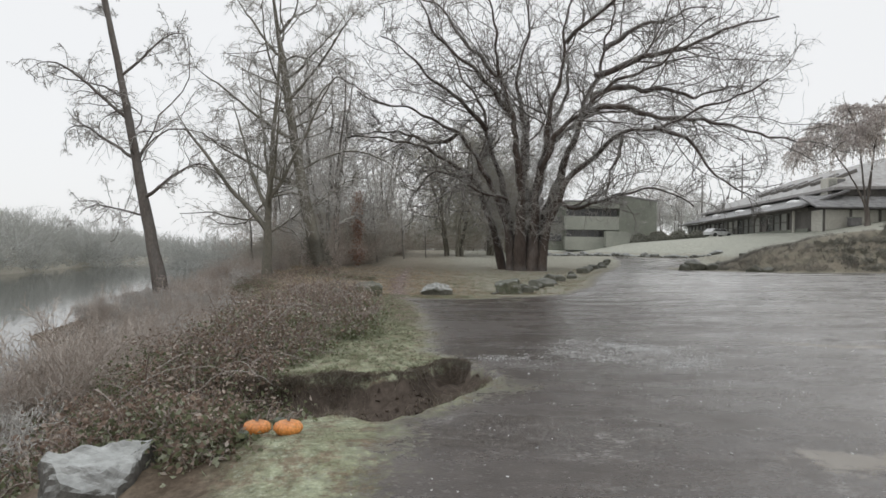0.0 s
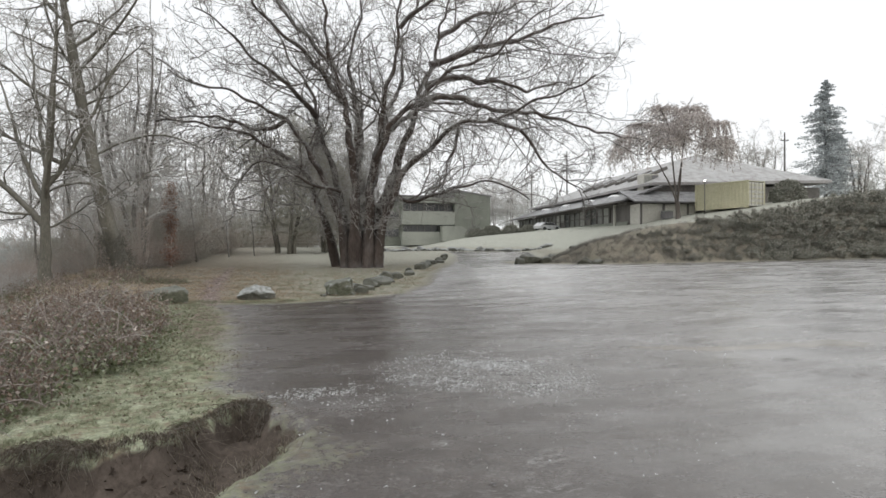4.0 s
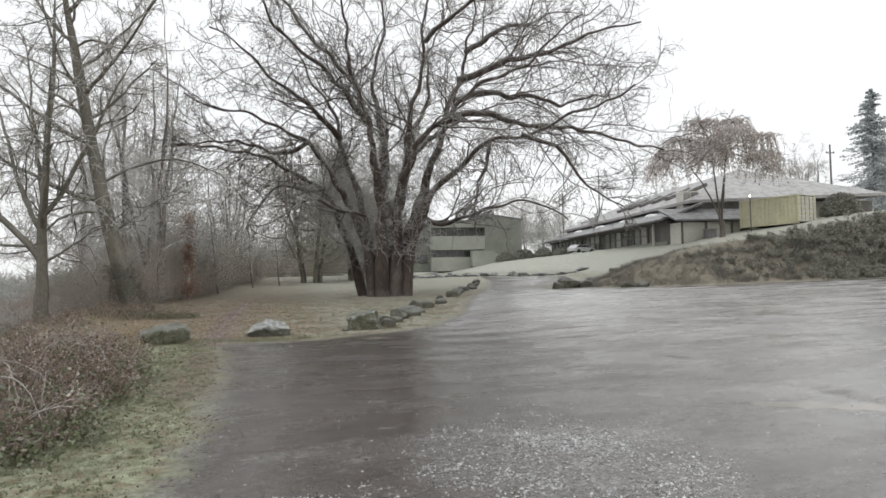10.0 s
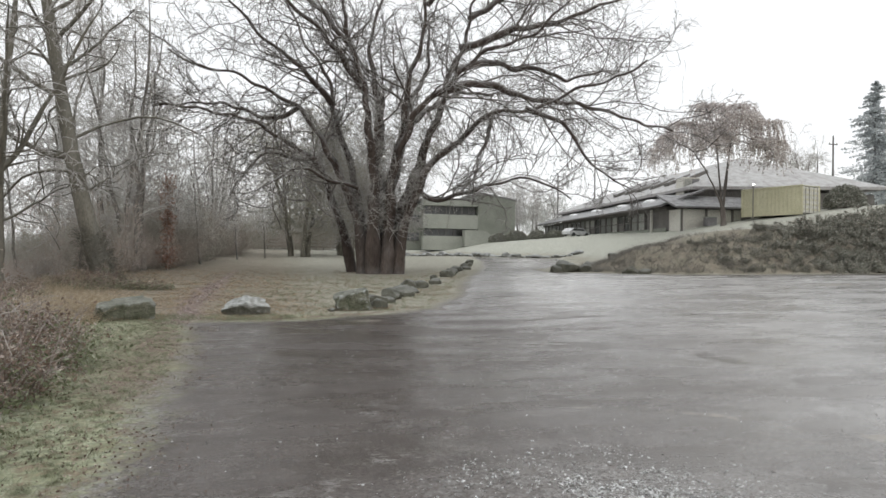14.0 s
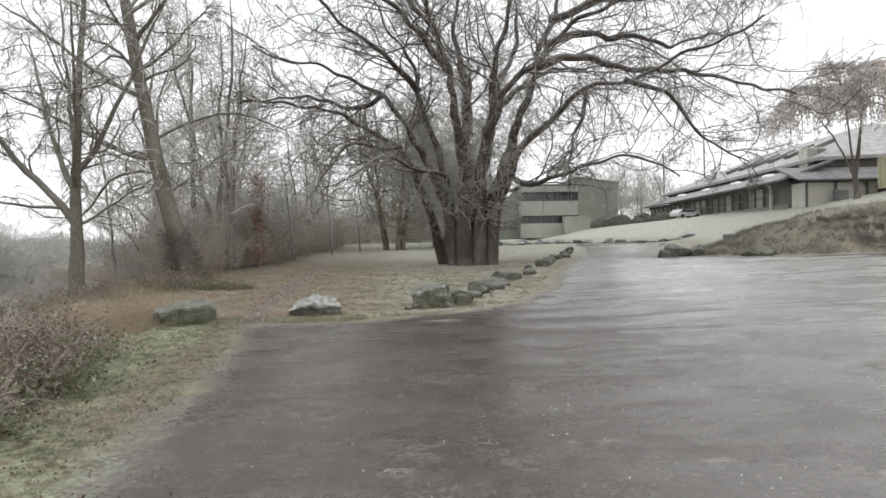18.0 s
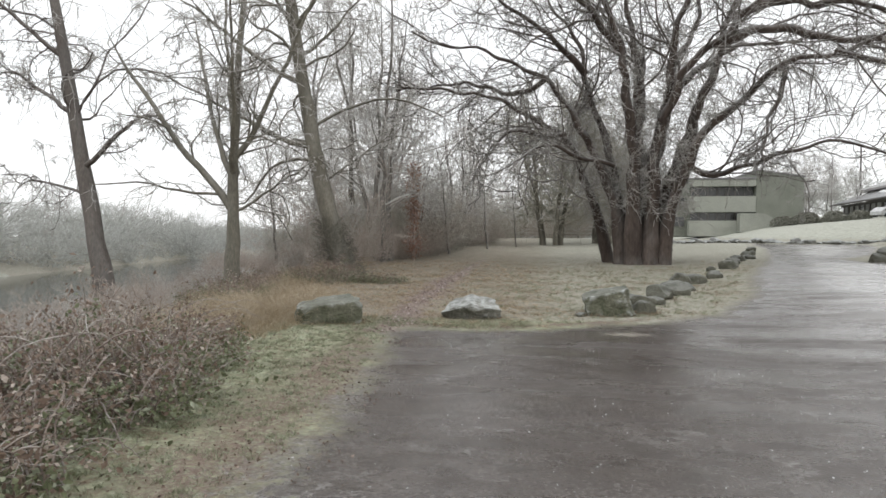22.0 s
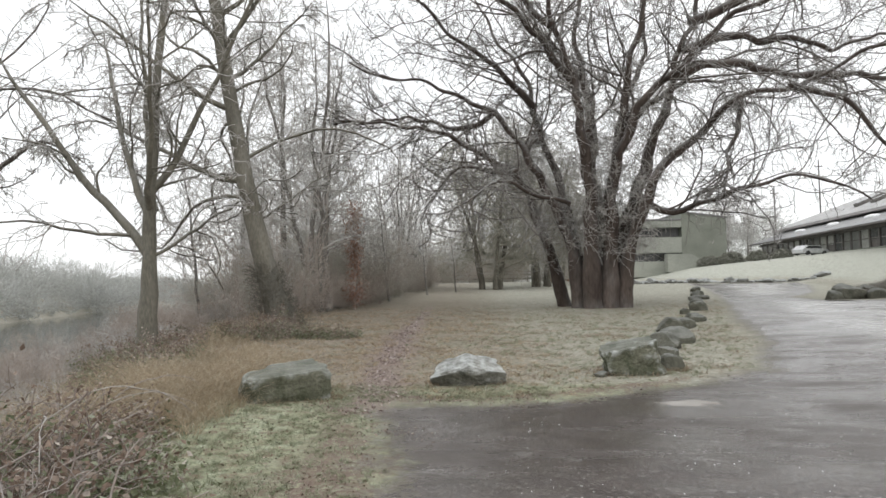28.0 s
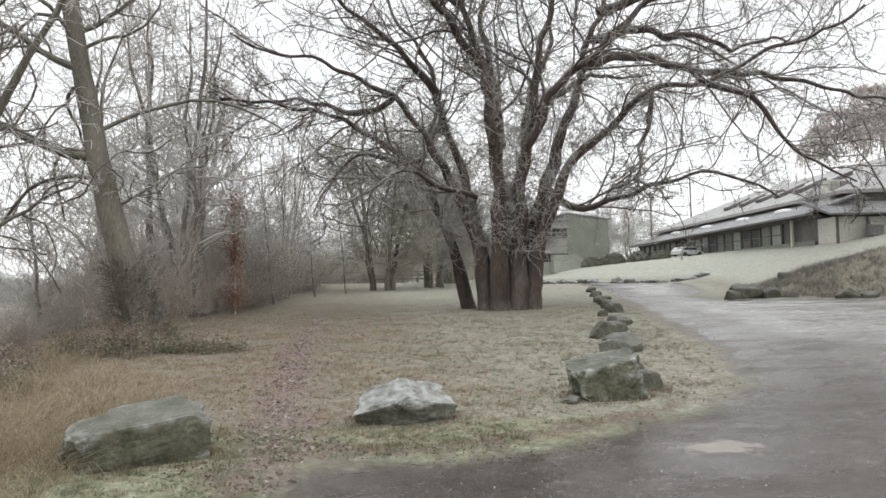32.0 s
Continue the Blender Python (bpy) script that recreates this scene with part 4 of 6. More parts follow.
# ---- boulders ----
def boulder(name, x, y, sx, sy, sz, seed, label, material, cuts=9, turn=0.0, tilt=(0, 0), sink=0.12, group="", flat=None, subdiv=4, rough=0.02, boxy=0.0, faces=()):
    """A broken stone: a ball cut by planes, then roughened."""
    rng = np.random.default_rng(seed)
    bm = bmesh.new()
    bmesh.ops.create_icosphere(bm, subdivisions=subdiv, radius=1.0)
    co = np.array([v.co[:] for v in bm.verts])
    co = co * (1 - boxy + boxy / np.abs(co).max(1, keepdims=True))
    planes = [unit(rng.normal(0, 1, 3)) for _ in range(cuts)]
    depth = list(rng.uniform(0.5, 0.82, cuts))
    planes += [np.array([0, 0, -1.0]), unit(np.array([1.0, 0.1, 0.1])), unit(np.array([-1.0, 0.15, 0])), unit(np.array([0.1, -1.0, 0.1]))]
    depth += [0.5, 0.8, 0.8, 0.7]
    for nx, ny, nz, d in ((flat,) if flat else ()) + tuple(faces):
        planes.append(unit(np.array([nx, ny, nz], float)))
        depth.append(d)
    for n, d in zip(planes, depth):
        over = np.clip(co @ n - d, 0, None)
        co = co - over[:, None] * n * 0.96
    co = co / np.abs(co).max(0)
    for v, c in zip(bm.verts, co):
        w = noise.noise(Vector(c * 2.2 + seed)) * rough * 2.5 + noise.noise(Vector(c * 7.0 + seed)) * rough
        v.co = Vector(c * (1 + w)) * 1.0
        v.co = (v.co.x * sx / 2, v.co.y * sy / 2, v.co.z * sz / 2)
    me = as_mesh(bm, name)
    me.materials.append(material)
    ob = new(name, me)
    low = min(v.co.z for v in me.vertices)
    ob.matrix_basis = pose(x, y, at(x, y) - low - sink, tilt[0], tilt[1], turn)
    return tagged(ob, label, "boulder", group)


boulder("boulder", -2.58, 28.15, 1.26, 0.72, 0.58, 4, "long slab-topped grey boulder with rime on the lawn's edge", ROCK, 0, 22, (3, -8), 0.07, "boulders along the lot", (0.08, -0.12, 1, 0.6), boxy=0.85, rough=0.035, subdiv=5,
        faces=((1, 0.1, -0.22, 0.74), (-1, -0.3, 0.1, 0.78), (0.05, -1, -0.05, 0.74), (-0.6, -0.3, 0.9, 0.88), (-0.9, 0.6, 0.4, 0.8)))
boulder("boulder", -0.13, 29.5, 1.1, 0.9, 0.62, 12, "rounded pale grey boulder with lichen and rime on frosted grass", ROCK_PALE, 3, 10, (0, 0), 0.05, "boulders along the lot", (0.5, -0.5, 0.85, 0.72), rough=0.045, subdiv=5,
        faces=((-0.7, -0.3, 0.75, 0.62), (-0.4, -1, -0.5, 0.55), (0.3, -1, -0.2, 0.68)))
boulder("boulder", 2.52, 30.2, 0.98, 0.85, 0.66, 7, "blocky mossy boulder with a frosted flat top", ROCK, 0, -6, (1, -9), 0.06, "boulders along the lot", (-0.05, -0.1, 1, 0.66), boxy=0.85, rough=0.05, subdiv=5,
        faces=((-1, -0.15, -0.12, 0.76), (1, -0.2, 0.1, 0.8), (0.1, -1, 0.1, 0.74), (-0.8, -0.6, 0.5, 0.98)))
boulder("boulder", 3.22, 30.75, 0.62, 0.5, 0.42, 15, "small dark stone beside the blocky boulder", ROCK_DARK, 8, 30, (0, 0), 0.05, "boulders along the lot", subdiv=3)
boulder("boulder", 1.98, 29.98, 0.3, 0.24, 0.14, 16, "small flat dark stone at the blocky boulder's foot", ROCK_DARK, 6, 50, (0, 0), 0.03, "boulders along the lot", subdiv=3)
boulder("boulder", -2.2, 9.85, 0.86, 0.7, 0.95, 18, "big dark boulder capped with white rime above the river", ROCK_NEAR, 4, 12, (0, 4), 0.58, "", (0.05, -0.3, 1, 0.55), boxy=0.5, rough=0.05, subdiv=5,
        faces=((0.8, -0.6, 0.35, 0.8), (-0.7, -0.6, 0.5, 0.82), (0.2, -1, 0.15, 0.72)))


def stone_rows():
    rng = np.random.default_rng(5)
    line = curve([(3.5, 31.8), (5.6, 38.5), (8.2, 44), (12.2, 56), (15.6, 68.5)], 26)
    for k, (x, y) in enumerate(line[:24]):
        s = rng.uniform(0.38, 0.72) * (1.0 if k < 9 else 0.9)
        boulder("kerb_stone", x + rng.normal(0, 0.16), y + rng.normal(0, 0.2), s * 1.15, s, s * rng.uniform(0.62, 0.95), 40 + k, "dark mossy kerb stone with rime beside the road", ROCK_DARK, 7, rng.uniform(0, 180), sink=0.06, group="kerb stones", subdiv=3 if k < 8 else 2)
    for k, u in enumerate(np.concatenate([np.linspace(0, 0.449, 16), np.linspace(0.45, 1, 54)])):
        x, y = (11.5 + u * 8.5, 79 + u * 4) if u < 0.45 else (15.3 + (u - 0.45) * 27.5, 81.5 - (u - 0.45) * 4)
        s = 0.42 + 0.42 * rng.uniform() ** 2
        boulder("edging_stone", x + rng.normal(0, 0.12), y + rng.normal(0, 0.25), s * 1.4, s, s * rng.uniform(0.6, 0.95), 80 + k, "snow-dusted edging stone along the upper lawn", ROCK_SNOW, 7, rng.uniform(0, 180), sink=0.06, group="edging stones", subdiv=2)
    for k, (x, y, s) in enumerate(((17.4, 51.6, 1.4), (16.6, 51.2, 0.9), (18.5, 51.2, 1.0), (21.4, 57.2, 0.9), (19.8, 47.9, 0.9), (20.5, 47.5, 0.7), (23.4, 57.6, 0.8))):
        boulder("bank_stone", x, y, s * 1.1, s, s * 0.75, 120 + k, "dark weathered stone at the foot of the bank", ROCK_DARK, 7, 30 * k, sink=0.1, group="bank stones", subdiv=3)


stone_rows()


# ---- pumpkins ----
def pumpkin(x, y, r, tall, material, label, seed):
    rng = np.random.default_rng(seed)
    ob = thing("pumpkin", x, y, at(x, y), label, "pumpkin", "pumpkins on the verge", turn=rng.uniform(0, 90))
    u, v = np.meshgrid(np.linspace(0, 2 * np.pi, 73)[:-1], np.linspace(0.02, np.pi - 0.02, 19))
    rib = 1 - 0.09 * np.abs(np.cos(u * 5)) ** 6 * np.sin(v)
    rr = r * rib * np.sin(v) ** 0.8
    z = tall * 0.5 * (1 + np.cos(v) * (1 - 0.25 * np.exp(-((v * 2.2) ** 2)))) - 0.01
    i = np.arange(19 * 72).reshape(19, 72)
    j = np.roll(i, -1, 1)
    part("flesh", mesh_np("flesh", np.stack([rr * np.cos(u), rr * np.sin(u), z], -1).reshape(-1, 3), np.stack([i[:-1], i[1:], j[1:], j[:-1]], -1).reshape(-1, 4)), material, ob)
    stem = curve([(0, 0, tall * 0.86), (0.0, 0, tall * 1.05), (0.03, 0.01, tall * 1.18)], 6)
    part("stem", mesh_np("stem", *tubes(stem[None], np.array([[0.018, 0.013, 0.011, 0.011, 0.012, 0.013]]), 7)), BARK_MOSS, ob)


ORANGE = mat("orange_rind", (0.62, 0.21, 0.045), (0.78, 0.34, 0.1), 6, 60, 0.45, 0.1, frost=0.12)
GREEN_RIND = mat("green_rind", (0.05, 0.07, 0.04), (0.12, 0.14, 0.09), 8, 60, 0.5, 0.1, frost=0.15)
pumpkin(-1.40, 10.72, 0.115, 0.115, ORANGE, "squat orange pumpkin on frosted grass", 1)
pumpkin(-1.11, 10.56, 0.115, 0.12, ORANGE, "squat orange pumpkin on frosted grass", 2)
pumpkin(-1.26, 10.92, 0.06, 0.11, GREEN_RIND, "small dark green gourd beside the pumpkins", 3)
pumpkin(-1.44, 10.44, 0.06, 0.09, GREEN_RIND, "small dark green gourd beside the pumpkins", 4)


# ---- brambles, grass, leaves ----
def blades(rng, p, height, width, lean, kinks=1):
    """Blades of grass: a narrow strip each, bent over."""
    n = len(p)
    a = rng.uniform(0, 2 * np.pi, n)
    side = np.stack([np.cos(a), np.sin(a), 0 * a], 1) * (width * rng.uniform(0.6, 1.3, n))[:, None]
    b = rng.uniform(0, 2 * np.pi, n)
    out = np.stack([np.cos(b), np.sin(b), 0 * b], 1) * (lean * rng.uniform(0.2, 1.2, n))[:, None]
    h = height * rng.uniform(0.5, 1.25, n)
    rows = []
    for k in range(kinks + 1):
        u = (k + 1) / (kinks + 1) if k < kinks else 1.0
        u = k / kinks
        c = p + out * (u * u) * h[:, None] + np.array([0, 0, 1.0]) * (h * (u - 0.25 * u * u * np.clip(lean, 0, 1)))[:, None]
        w = side * (1 - 0.8 * u)
        rows += [c - w, c + w]
    v = np.stack(rows, 1)
    m = 2 * (kinks + 1)
    base = np.arange(n)[:, None] * m
    q = np.concatenate([base + np.array([2 * k, 2 * k + 1, 2 * k + 3, 2 * k + 2]) for k in range(kinks)])
    return v.reshape(-1, 3), q


BRAMBLE_LEAF = leafy("bramble_leaf", (0.11, 0.074, 0.057), (0.3, 0.225, 0.178), (0.72, 0.67, 0.61), 0.7, 0.3)
BRAMBLE_GREEN = leafy("bramble_green", (0.085, 0.095, 0.052), (0.2, 0.22, 0.13), (0.5, 0.53, 0.43), 0.7, 0.3)
CANE = mat("bramble_cane", (0.15, 0.105, 0.085), (0.34, 0.28, 0.24), 3, 40, bump=0, frost=0.4)
CANE_PALE = mat("dead_pale_cane", (0.24, 0.205, 0.175), (0.4, 0.36, 0.325), 5, 40, bump=0.2, frost=0.4)
STRAW = leafy("straw", (0.2, 0.15, 0.098), (0.45, 0.37, 0.258), (0.74, 0.7, 0.615), 0.8, 0.4)
SHORT = leafy("rimed_grass", (0.125, 0.128, 0.074), (0.29, 0.316, 0.215), (0.58, 0.615, 0.54), 0.8, 0.6)
LAWN_BLADE = leafy("lawn_grass", (0.165, 0.11, 0.075), (0.3, 0.235, 0.165), (0.54, 0.52, 0.44), 0.8, 0.65)
FALLEN = leafy("fallen_leaf", (0.075, 0.052, 0.041), (0.19, 0.135, 0.105), (0.54, 0.45, 0.4), 0.6)
PATH_LEAF = leafy("trodden_leaf", (0.17, 0.12, 0.105), (0.38, 0.31, 0.29), (0.66, 0.6, 0.58), 0.5)


def bramble(x, y, rx, ry, h, n, seed, label, green=0.2):
    rng = np.random.default_rng(seed)
    z0 = at(x, y)
    ob = thing("bramble_bush", x, y, z0, label, "bush", "brambles on the bank")
    k = n // 21
    r, a = np.sqrt(rng.uniform(0, 1, k)), rng.uniform(0, 6.28, k)
    foot = np.stack([r * np.cos(a) * rx, r * np.sin(a) * ry], 1)
    fz = land(foot[:, 0] + x, foot[:, 1] + y) - z0
    foot = np.concatenate([foot, fz[:, None]], 1)
    d = unit(np.concatenate([rng.normal(0, 0.5, (k, 2)), np.ones((k, 1))], 1))
    size = h * rng.uniform(0.5, 1.35, k) * (1.1 - 0.45 * r)
    pts, p = [foot], foot
    for s in range(9):
        d = unit(d + rng.normal(0, 0.12, d.shape) + np.array([0, 0, -0.13 * (s > 1)]))
        p = p + d * (size / 8)[:, None]
        p[:, 2] = np.maximum(p[:, 2], land(p[:, 0] + x, p[:, 1] + y) - z0 + 0.02)
        pts.append(p)
    canes = np.stack(pts, 1)
    rad = np.repeat((0.0075 * rng.uniform(0.5, 1.6, k))[:, None], 10, 1) * np.linspace(1, 0.5, 10)
    q1, s1 = sprout(rng, canes, rad, 4, 0.2, 1.0, 55, 0.3, 5, 0.25, 0.0, 0.7, 0.0025, 0.08)
    part("cane_tangle", mesh_np("cane_tangle", *joined([tubes(canes, rad, 4), tubes(q1, s1, 3)])), CANE, ob, kind="stuff")
    for s in range(5 if n >= 4000 else 0):
        a, foot = rng.uniform(-1.2, 1.2), np.array([rng.uniform(-0.5, 0.5) * rx, rng.uniform(-0.6, 0.6) * ry, 0.05])
        out = np.array([math.cos(a), math.sin(a), 0]) * rng.uniform(0.8, 1.5)
        line = shaken(rng, curve([foot, foot + out * 0.35 + np.array([0, 0, h * 1.3]), foot + out * 0.8 + np.array([0, 0, h * 1.1]), foot + out + np.array([0, 0, h * 0.7])], 14), 0.02)
        part("long_cane", mesh_np("long_cane", *tubes(line[None], np.linspace(0.008, 0.003, 14)[None], 5)), CANE_PALE, ob, "pale dead arching cane")
    every = np.concatenate([canes.reshape(-1, 3), q1.reshape(-1, 3), q1.reshape(-1, 3)])
    # leaves hang in clusters: withered ones high on the canes, green ones low
    n = int(n * 1.65)
    m = int(n * (1 - green))
    hub = every[rng.integers(0, len(every), n // 9)]
    pick = hub[rng.integers(0, len(hub), n)] + rng.normal(0, 0.075, (n, 3))
    pick[:, 2] = np.maximum(pick[:, 2], land(pick[:, 0] + x, pick[:, 1] + y) - z0 + 0.01)
    part("foliage", mesh_np("foliage", *leaves(rng, pick[:m], 0.024, 0.2)), BRAMBLE_LEAF, ob, "withered brown leaves edged with rime", kind="stuff")
    low = pick[m:] * np.array([1.08, 1.08, 1]) + rng.normal(0, 0.03, (n - m, 3))
    low[:, 2] = fz.mean() + (low[:, 2] - fz.mean()) * 0.72
    low[:, 2] = np.maximum(low[:, 2], land(low[:, 0] + x, low[:, 1] + y) - z0 + 0.01)
    part("green_foliage", mesh_np("green_foliage", *leaves(rng, low, 0.027, 0.35)), BRAMBLE_GREEN, ob, kind="stuff")


for k, (x, y, rx, ry, h, n) in enumerate(((-3.3, 13.2, 1.4, 1.2, 0.55, 5000), (-3.1, 15.2, 1.5, 1.3, 0.75, 7000), (-2.7, 17.4, 1.4, 1.3, 0.85, 8000), (-2.7, 19.6, 1.35, 1.3, 0.85, 8500), (-2.95, 21.6, 1.35, 1.2, 0.9, 8500),
                                          (-3.5, 23.5, 1.2, 1.2, 0.75, 7500), (-4.4, 25.6, 1.1, 1.1, 0.5, 4200), (-5.2, 20.5, 1.4, 1.8, 0.6, 4500), (-5.0, 16.5, 1.4, 1.8, 0.6, 4500), (-5.8, 24.5, 1.4, 1.6, 0.45, 3500),
                                          (-3.6, 11.0, 1.2, 1.1, 0.5, 3500), (-5.4, 12.8, 1.5, 1.6, 0.6, 3000), (-7.0, 18, 1.6, 2.4, 0.6, 3000), (-2.25, 11.0, 0.55, 0.6, 0.32, 1500), (-1.75, 11.5, 0.5, 0.35, 0.25, 900), (-3.9, 9.3, 0.9, 1.0, 0.4, 1500), (-1.62, 10.2, 0.26, 0.3, 0.22, 700), (-6.4, 31.5, 1.2, 1.5, 0.6, 3600), (-7.4, 34.2, 1.3, 1.6, 0.7, 3600), (-5.6, 37.0, 1.2, 0.9, 0.55, 3200), (-3.9, 36.8, 0.8, 0.5, 0.35, 1500), (-6.4, 39.2, 1.2, 1.0, 0.7, 3200))):
    bramble(x, y, rx, ry, h, n, 200 + k, "tangled frosty bramble with brown leaves and arching canes" if k % 2 else "low frosted bramble thicket with brown and green leaves", 0.42 + 0.12 * (k % 3))


def scatter(rng, n, x0, x1, y0, y1, keep):
    x, y = rng.uniform(x0, x1, n), rng.uniform(y0, y1, n)
    ok = rng.uniform(0, 1, n) < keep(x, y)
    x, y = x[ok], y[ok]
    return np.stack([x, y, land(x, y) - 0.005], 1)


def tufts(rng, hubs, k, spread):
    """Feet of k blades round each hub."""
    who = np.repeat(np.arange(len(hubs)), k)
    size = rng.uniform(0.4, 1.3, len(hubs))[who]
    d = rng.normal(0, 1, (len(who), 2)) * (spread * size)[:, None]
    x, y = hubs[who, 0] + d[:, 0], hubs[who, 1] + d[:, 1]
    return np.stack([x, y, land(x, y) - 0.005], 1)


def turf():
    rng = np.random.default_rng(77)
    tan = lambda x, y: np.clip(smooth(3.0, -1.5, x + 1.2 * wave(x, y, 0.8)) * 0.85, 0, 1)
    on_lawn = lambda x, y: smooth(0.0, 0.5, -inside(LOT, x, y)) * smooth(0.0, 1.5, x - along(BANK_EDGE, y)) * (1 - 0.96 * np.exp(-((x - along([(26, -1.2), (31, -1.6), (36, -1.9), (60, -2.4)], y)) / 0.42) ** 2))
    p = tufts(rng, scatter(rng, 4200, -3.4, 1.0, 13.5, 29.4, lambda x, y: smooth(-0.1, 0.35, -inside(LOT, x, y)) * smooth(0.3, 0.9, x - along(BANK_EDGE, y)) * (hollow(x, y) < 0.1)), 26, 0.035)
    tagged(part("grass_tufts", mesh_np("grass_tufts", *blades(rng, p, 0.05, 0.0026, 1.5, 2)), SHORT, kind="stuff"), "low rimed green grass tufts on the verge", "grass")
    p = tufts(rng, scatter(rng, 5200, -6.5, 14, 28.2, 50, lambda x, y: on_lawn(x, y) * smooth(55, 30, y) * tan(x, y)), 30, 0.05)
    tagged(part("faded_tufts", mesh_np("faded_tufts", *blades(rng, p, 0.085, 0.0034, 1.6, 2)), STRAW, kind="stuff"), "faded tan grass tufts on the lawn", "grass")
    p = tufts(rng, scatter(rng, 6000, -4, 15, 28.2, 50, lambda x, y: on_lawn(x, y) * smooth(55, 30, y) * (1 - tan(x, y))), 26, 0.045)
    tagged(part("lawn_tufts", mesh_np("lawn_tufts", *blades(rng, p, 0.06, 0.0034, 1.5, 2)), SHORT, kind="stuff"), "frosted green grass tufts on the lawn", "grass")
    lump = lambda x, y: 0.12 + 0.88 * smooth(-0.1, 0.4, wave(x, y, 2.3) + 0.6 * wave(x, y, 6.1, 2.0))
    p = scatter(rng, 130000, -3.6, 1.0, 8, 29.4, lambda x, y: lump(x, y) * smooth(-0.05, 0.3, -inside(LOT, x, y)) * smooth(0.3, 1.0, x - along(BANK_EDGE, y)) * (hollow(x, y) < 0.12))
    tagged(part("verge_grass", mesh_np("verge_grass", *blades(rng, p, 0.032, 0.0024, 1.3)), SHORT, kind="stuff"), "short rimed green grass of the verge", "grass")
    p = scatter(rng, 330000, -7, 16, 28.2, 55, lambda x, y: lump(x, y) * smooth(0.0, 0.5, -inside(LOT, x, y)) * smooth(0.0, 1.5, x - along(BANK_EDGE, y)) * smooth(60, 30, y) * (1 - 0.96 * np.exp(-((x - along([(26, -1.2), (31, -1.6), (36, -1.9), (60, -2.4)], y)) / 0.42) ** 2)))
    tagged(part("lawn_grass", mesh_np("lawn_grass", *blades(rng, p, 0.055, 0.0042, 1.3)), LAWN_BLADE, kind="stuff"), "short faded lawn grass dusted with rime", "grass")
    p = scatter(rng, 42000, -6, 9, 27.6, 50, lambda x, y: (0.15 + 0.85 * np.exp(-((x + 1.7) / 1.6) ** 2)) * smooth(-0.2, 0.4, -inside(LOT, x, y)) * smooth(60, 30, y) * smooth(0.3, 1.2, x - along(BANK_EDGE, y)))
    p[:, 2] += 0.012
    tagged(part("fallen_leaves", mesh_np("fallen_leaves", *leaves(rng, p, 0.0145, 0.5)), FALLEN, kind="stuff"), "dark and pale fallen leaves scattered over the lawn", "leaves")
    p = np.concatenate([scatter(rng, 34000, -3.2, 1.0, 14, 29, lambda x, y: (0.6 * smooth(1.0, 0.0, np.abs(inside(LOT, x, y) + 0.2)) * smooth(-0.3, 0.4, wave(x, y, 2.1, 0.7)) + 0.2 * (inside(LOT, x, y) < 0)) * (hollow(x, y) < 0.1))])
    p[:, 2] += 0.012
    tagged(part("fallen_leaves", mesh_np("fallen_leaves", *leaves(rng, p, 0.0125, 0.5)), FALLEN, kind="stuff"), "small dark fallen leaves along the verge", "leaves")
    # pale flattened leaves on the trodden path
    p = scatter(rng, 36000, -4, 1, 27.0, 52, lambda x, y: np.exp(-((x - along([(26, -1.2), (31, -1.6), (36, -1.9), (60, -2.4)], y)) / 0.22) ** 2) * smooth(60, 30, y) * (0.2 + 0.8 * smooth(-0.2, 0.5, wave(x, y, 2.9, 1.0))))
    p[:, 2] += 0.012
    tagged(part("path_leaves", mesh_np("path_leaves", *leaves(rng, p, 0.03, 0.85)), PATH_LEAF, kind="stuff"), "pale pinkish leaves trodden flat on the path", "leaves")


turf()


def bank_grass():
    """Dead grey-brown grass over the toe of the hill."""
    rng = np.random.default_rng(61)
    hubs = scatter(rng, 15000, 16, 62, 36, 66, lambda x, y: smooth(0.0, 0.4, inside(HILL_FOOT, x, y)) * smooth(8.0 + 1.5 * smooth(34, 24, x), 4.0, inside(HILL_FOOT, x, y)) * (0.75 + 0.25 * smooth(-0.3, 0.4, wave(x, y, 1.3))) * smooth(70, 60, y))
    p = tufts(rng, hubs, 12, 0.13)
    straw = leafy("bank_straw", (0.14, 0.131, 0.115), (0.25, 0.239, 0.215), (0.44, 0.432, 0.4), 0.85, 0.4)
    tagged(part("bank_grass", mesh_np("bank_grass", *blades(rng, p, 0.34, 0.011, 1.5, 2)), straw, kind="stuff"), "dead grey-brown grass on the toe of the bank", "grass")


def tussock(k, x, y, h, n, seed):
    rng = np.random.default_rng(seed)
    n = int(n * 1.7)
    a, r = rng.uniform(0, 6.28, n), rng.uniform(0, 1, n) ** 0.8 * 0.34
    px, py = r * np.cos(a), r * np.sin(a)
    z0 = at(x, y)
    p = np.stack([px, py, land(px + x, py + y) - z0 - 0.02], 1)
    me = mesh_np("grass_tussock", *blades(rng, p, h, 0.0034, rng.uniform(1.2, 2.2), 3))
    ob = part("grass_tussock", me, STRAW)
    ob.matrix_basis = pose(x, y, z0)
    tagged(ob, "tall dry tan grass tussock on the bank's edge", "grass", "dry grass tussocks")


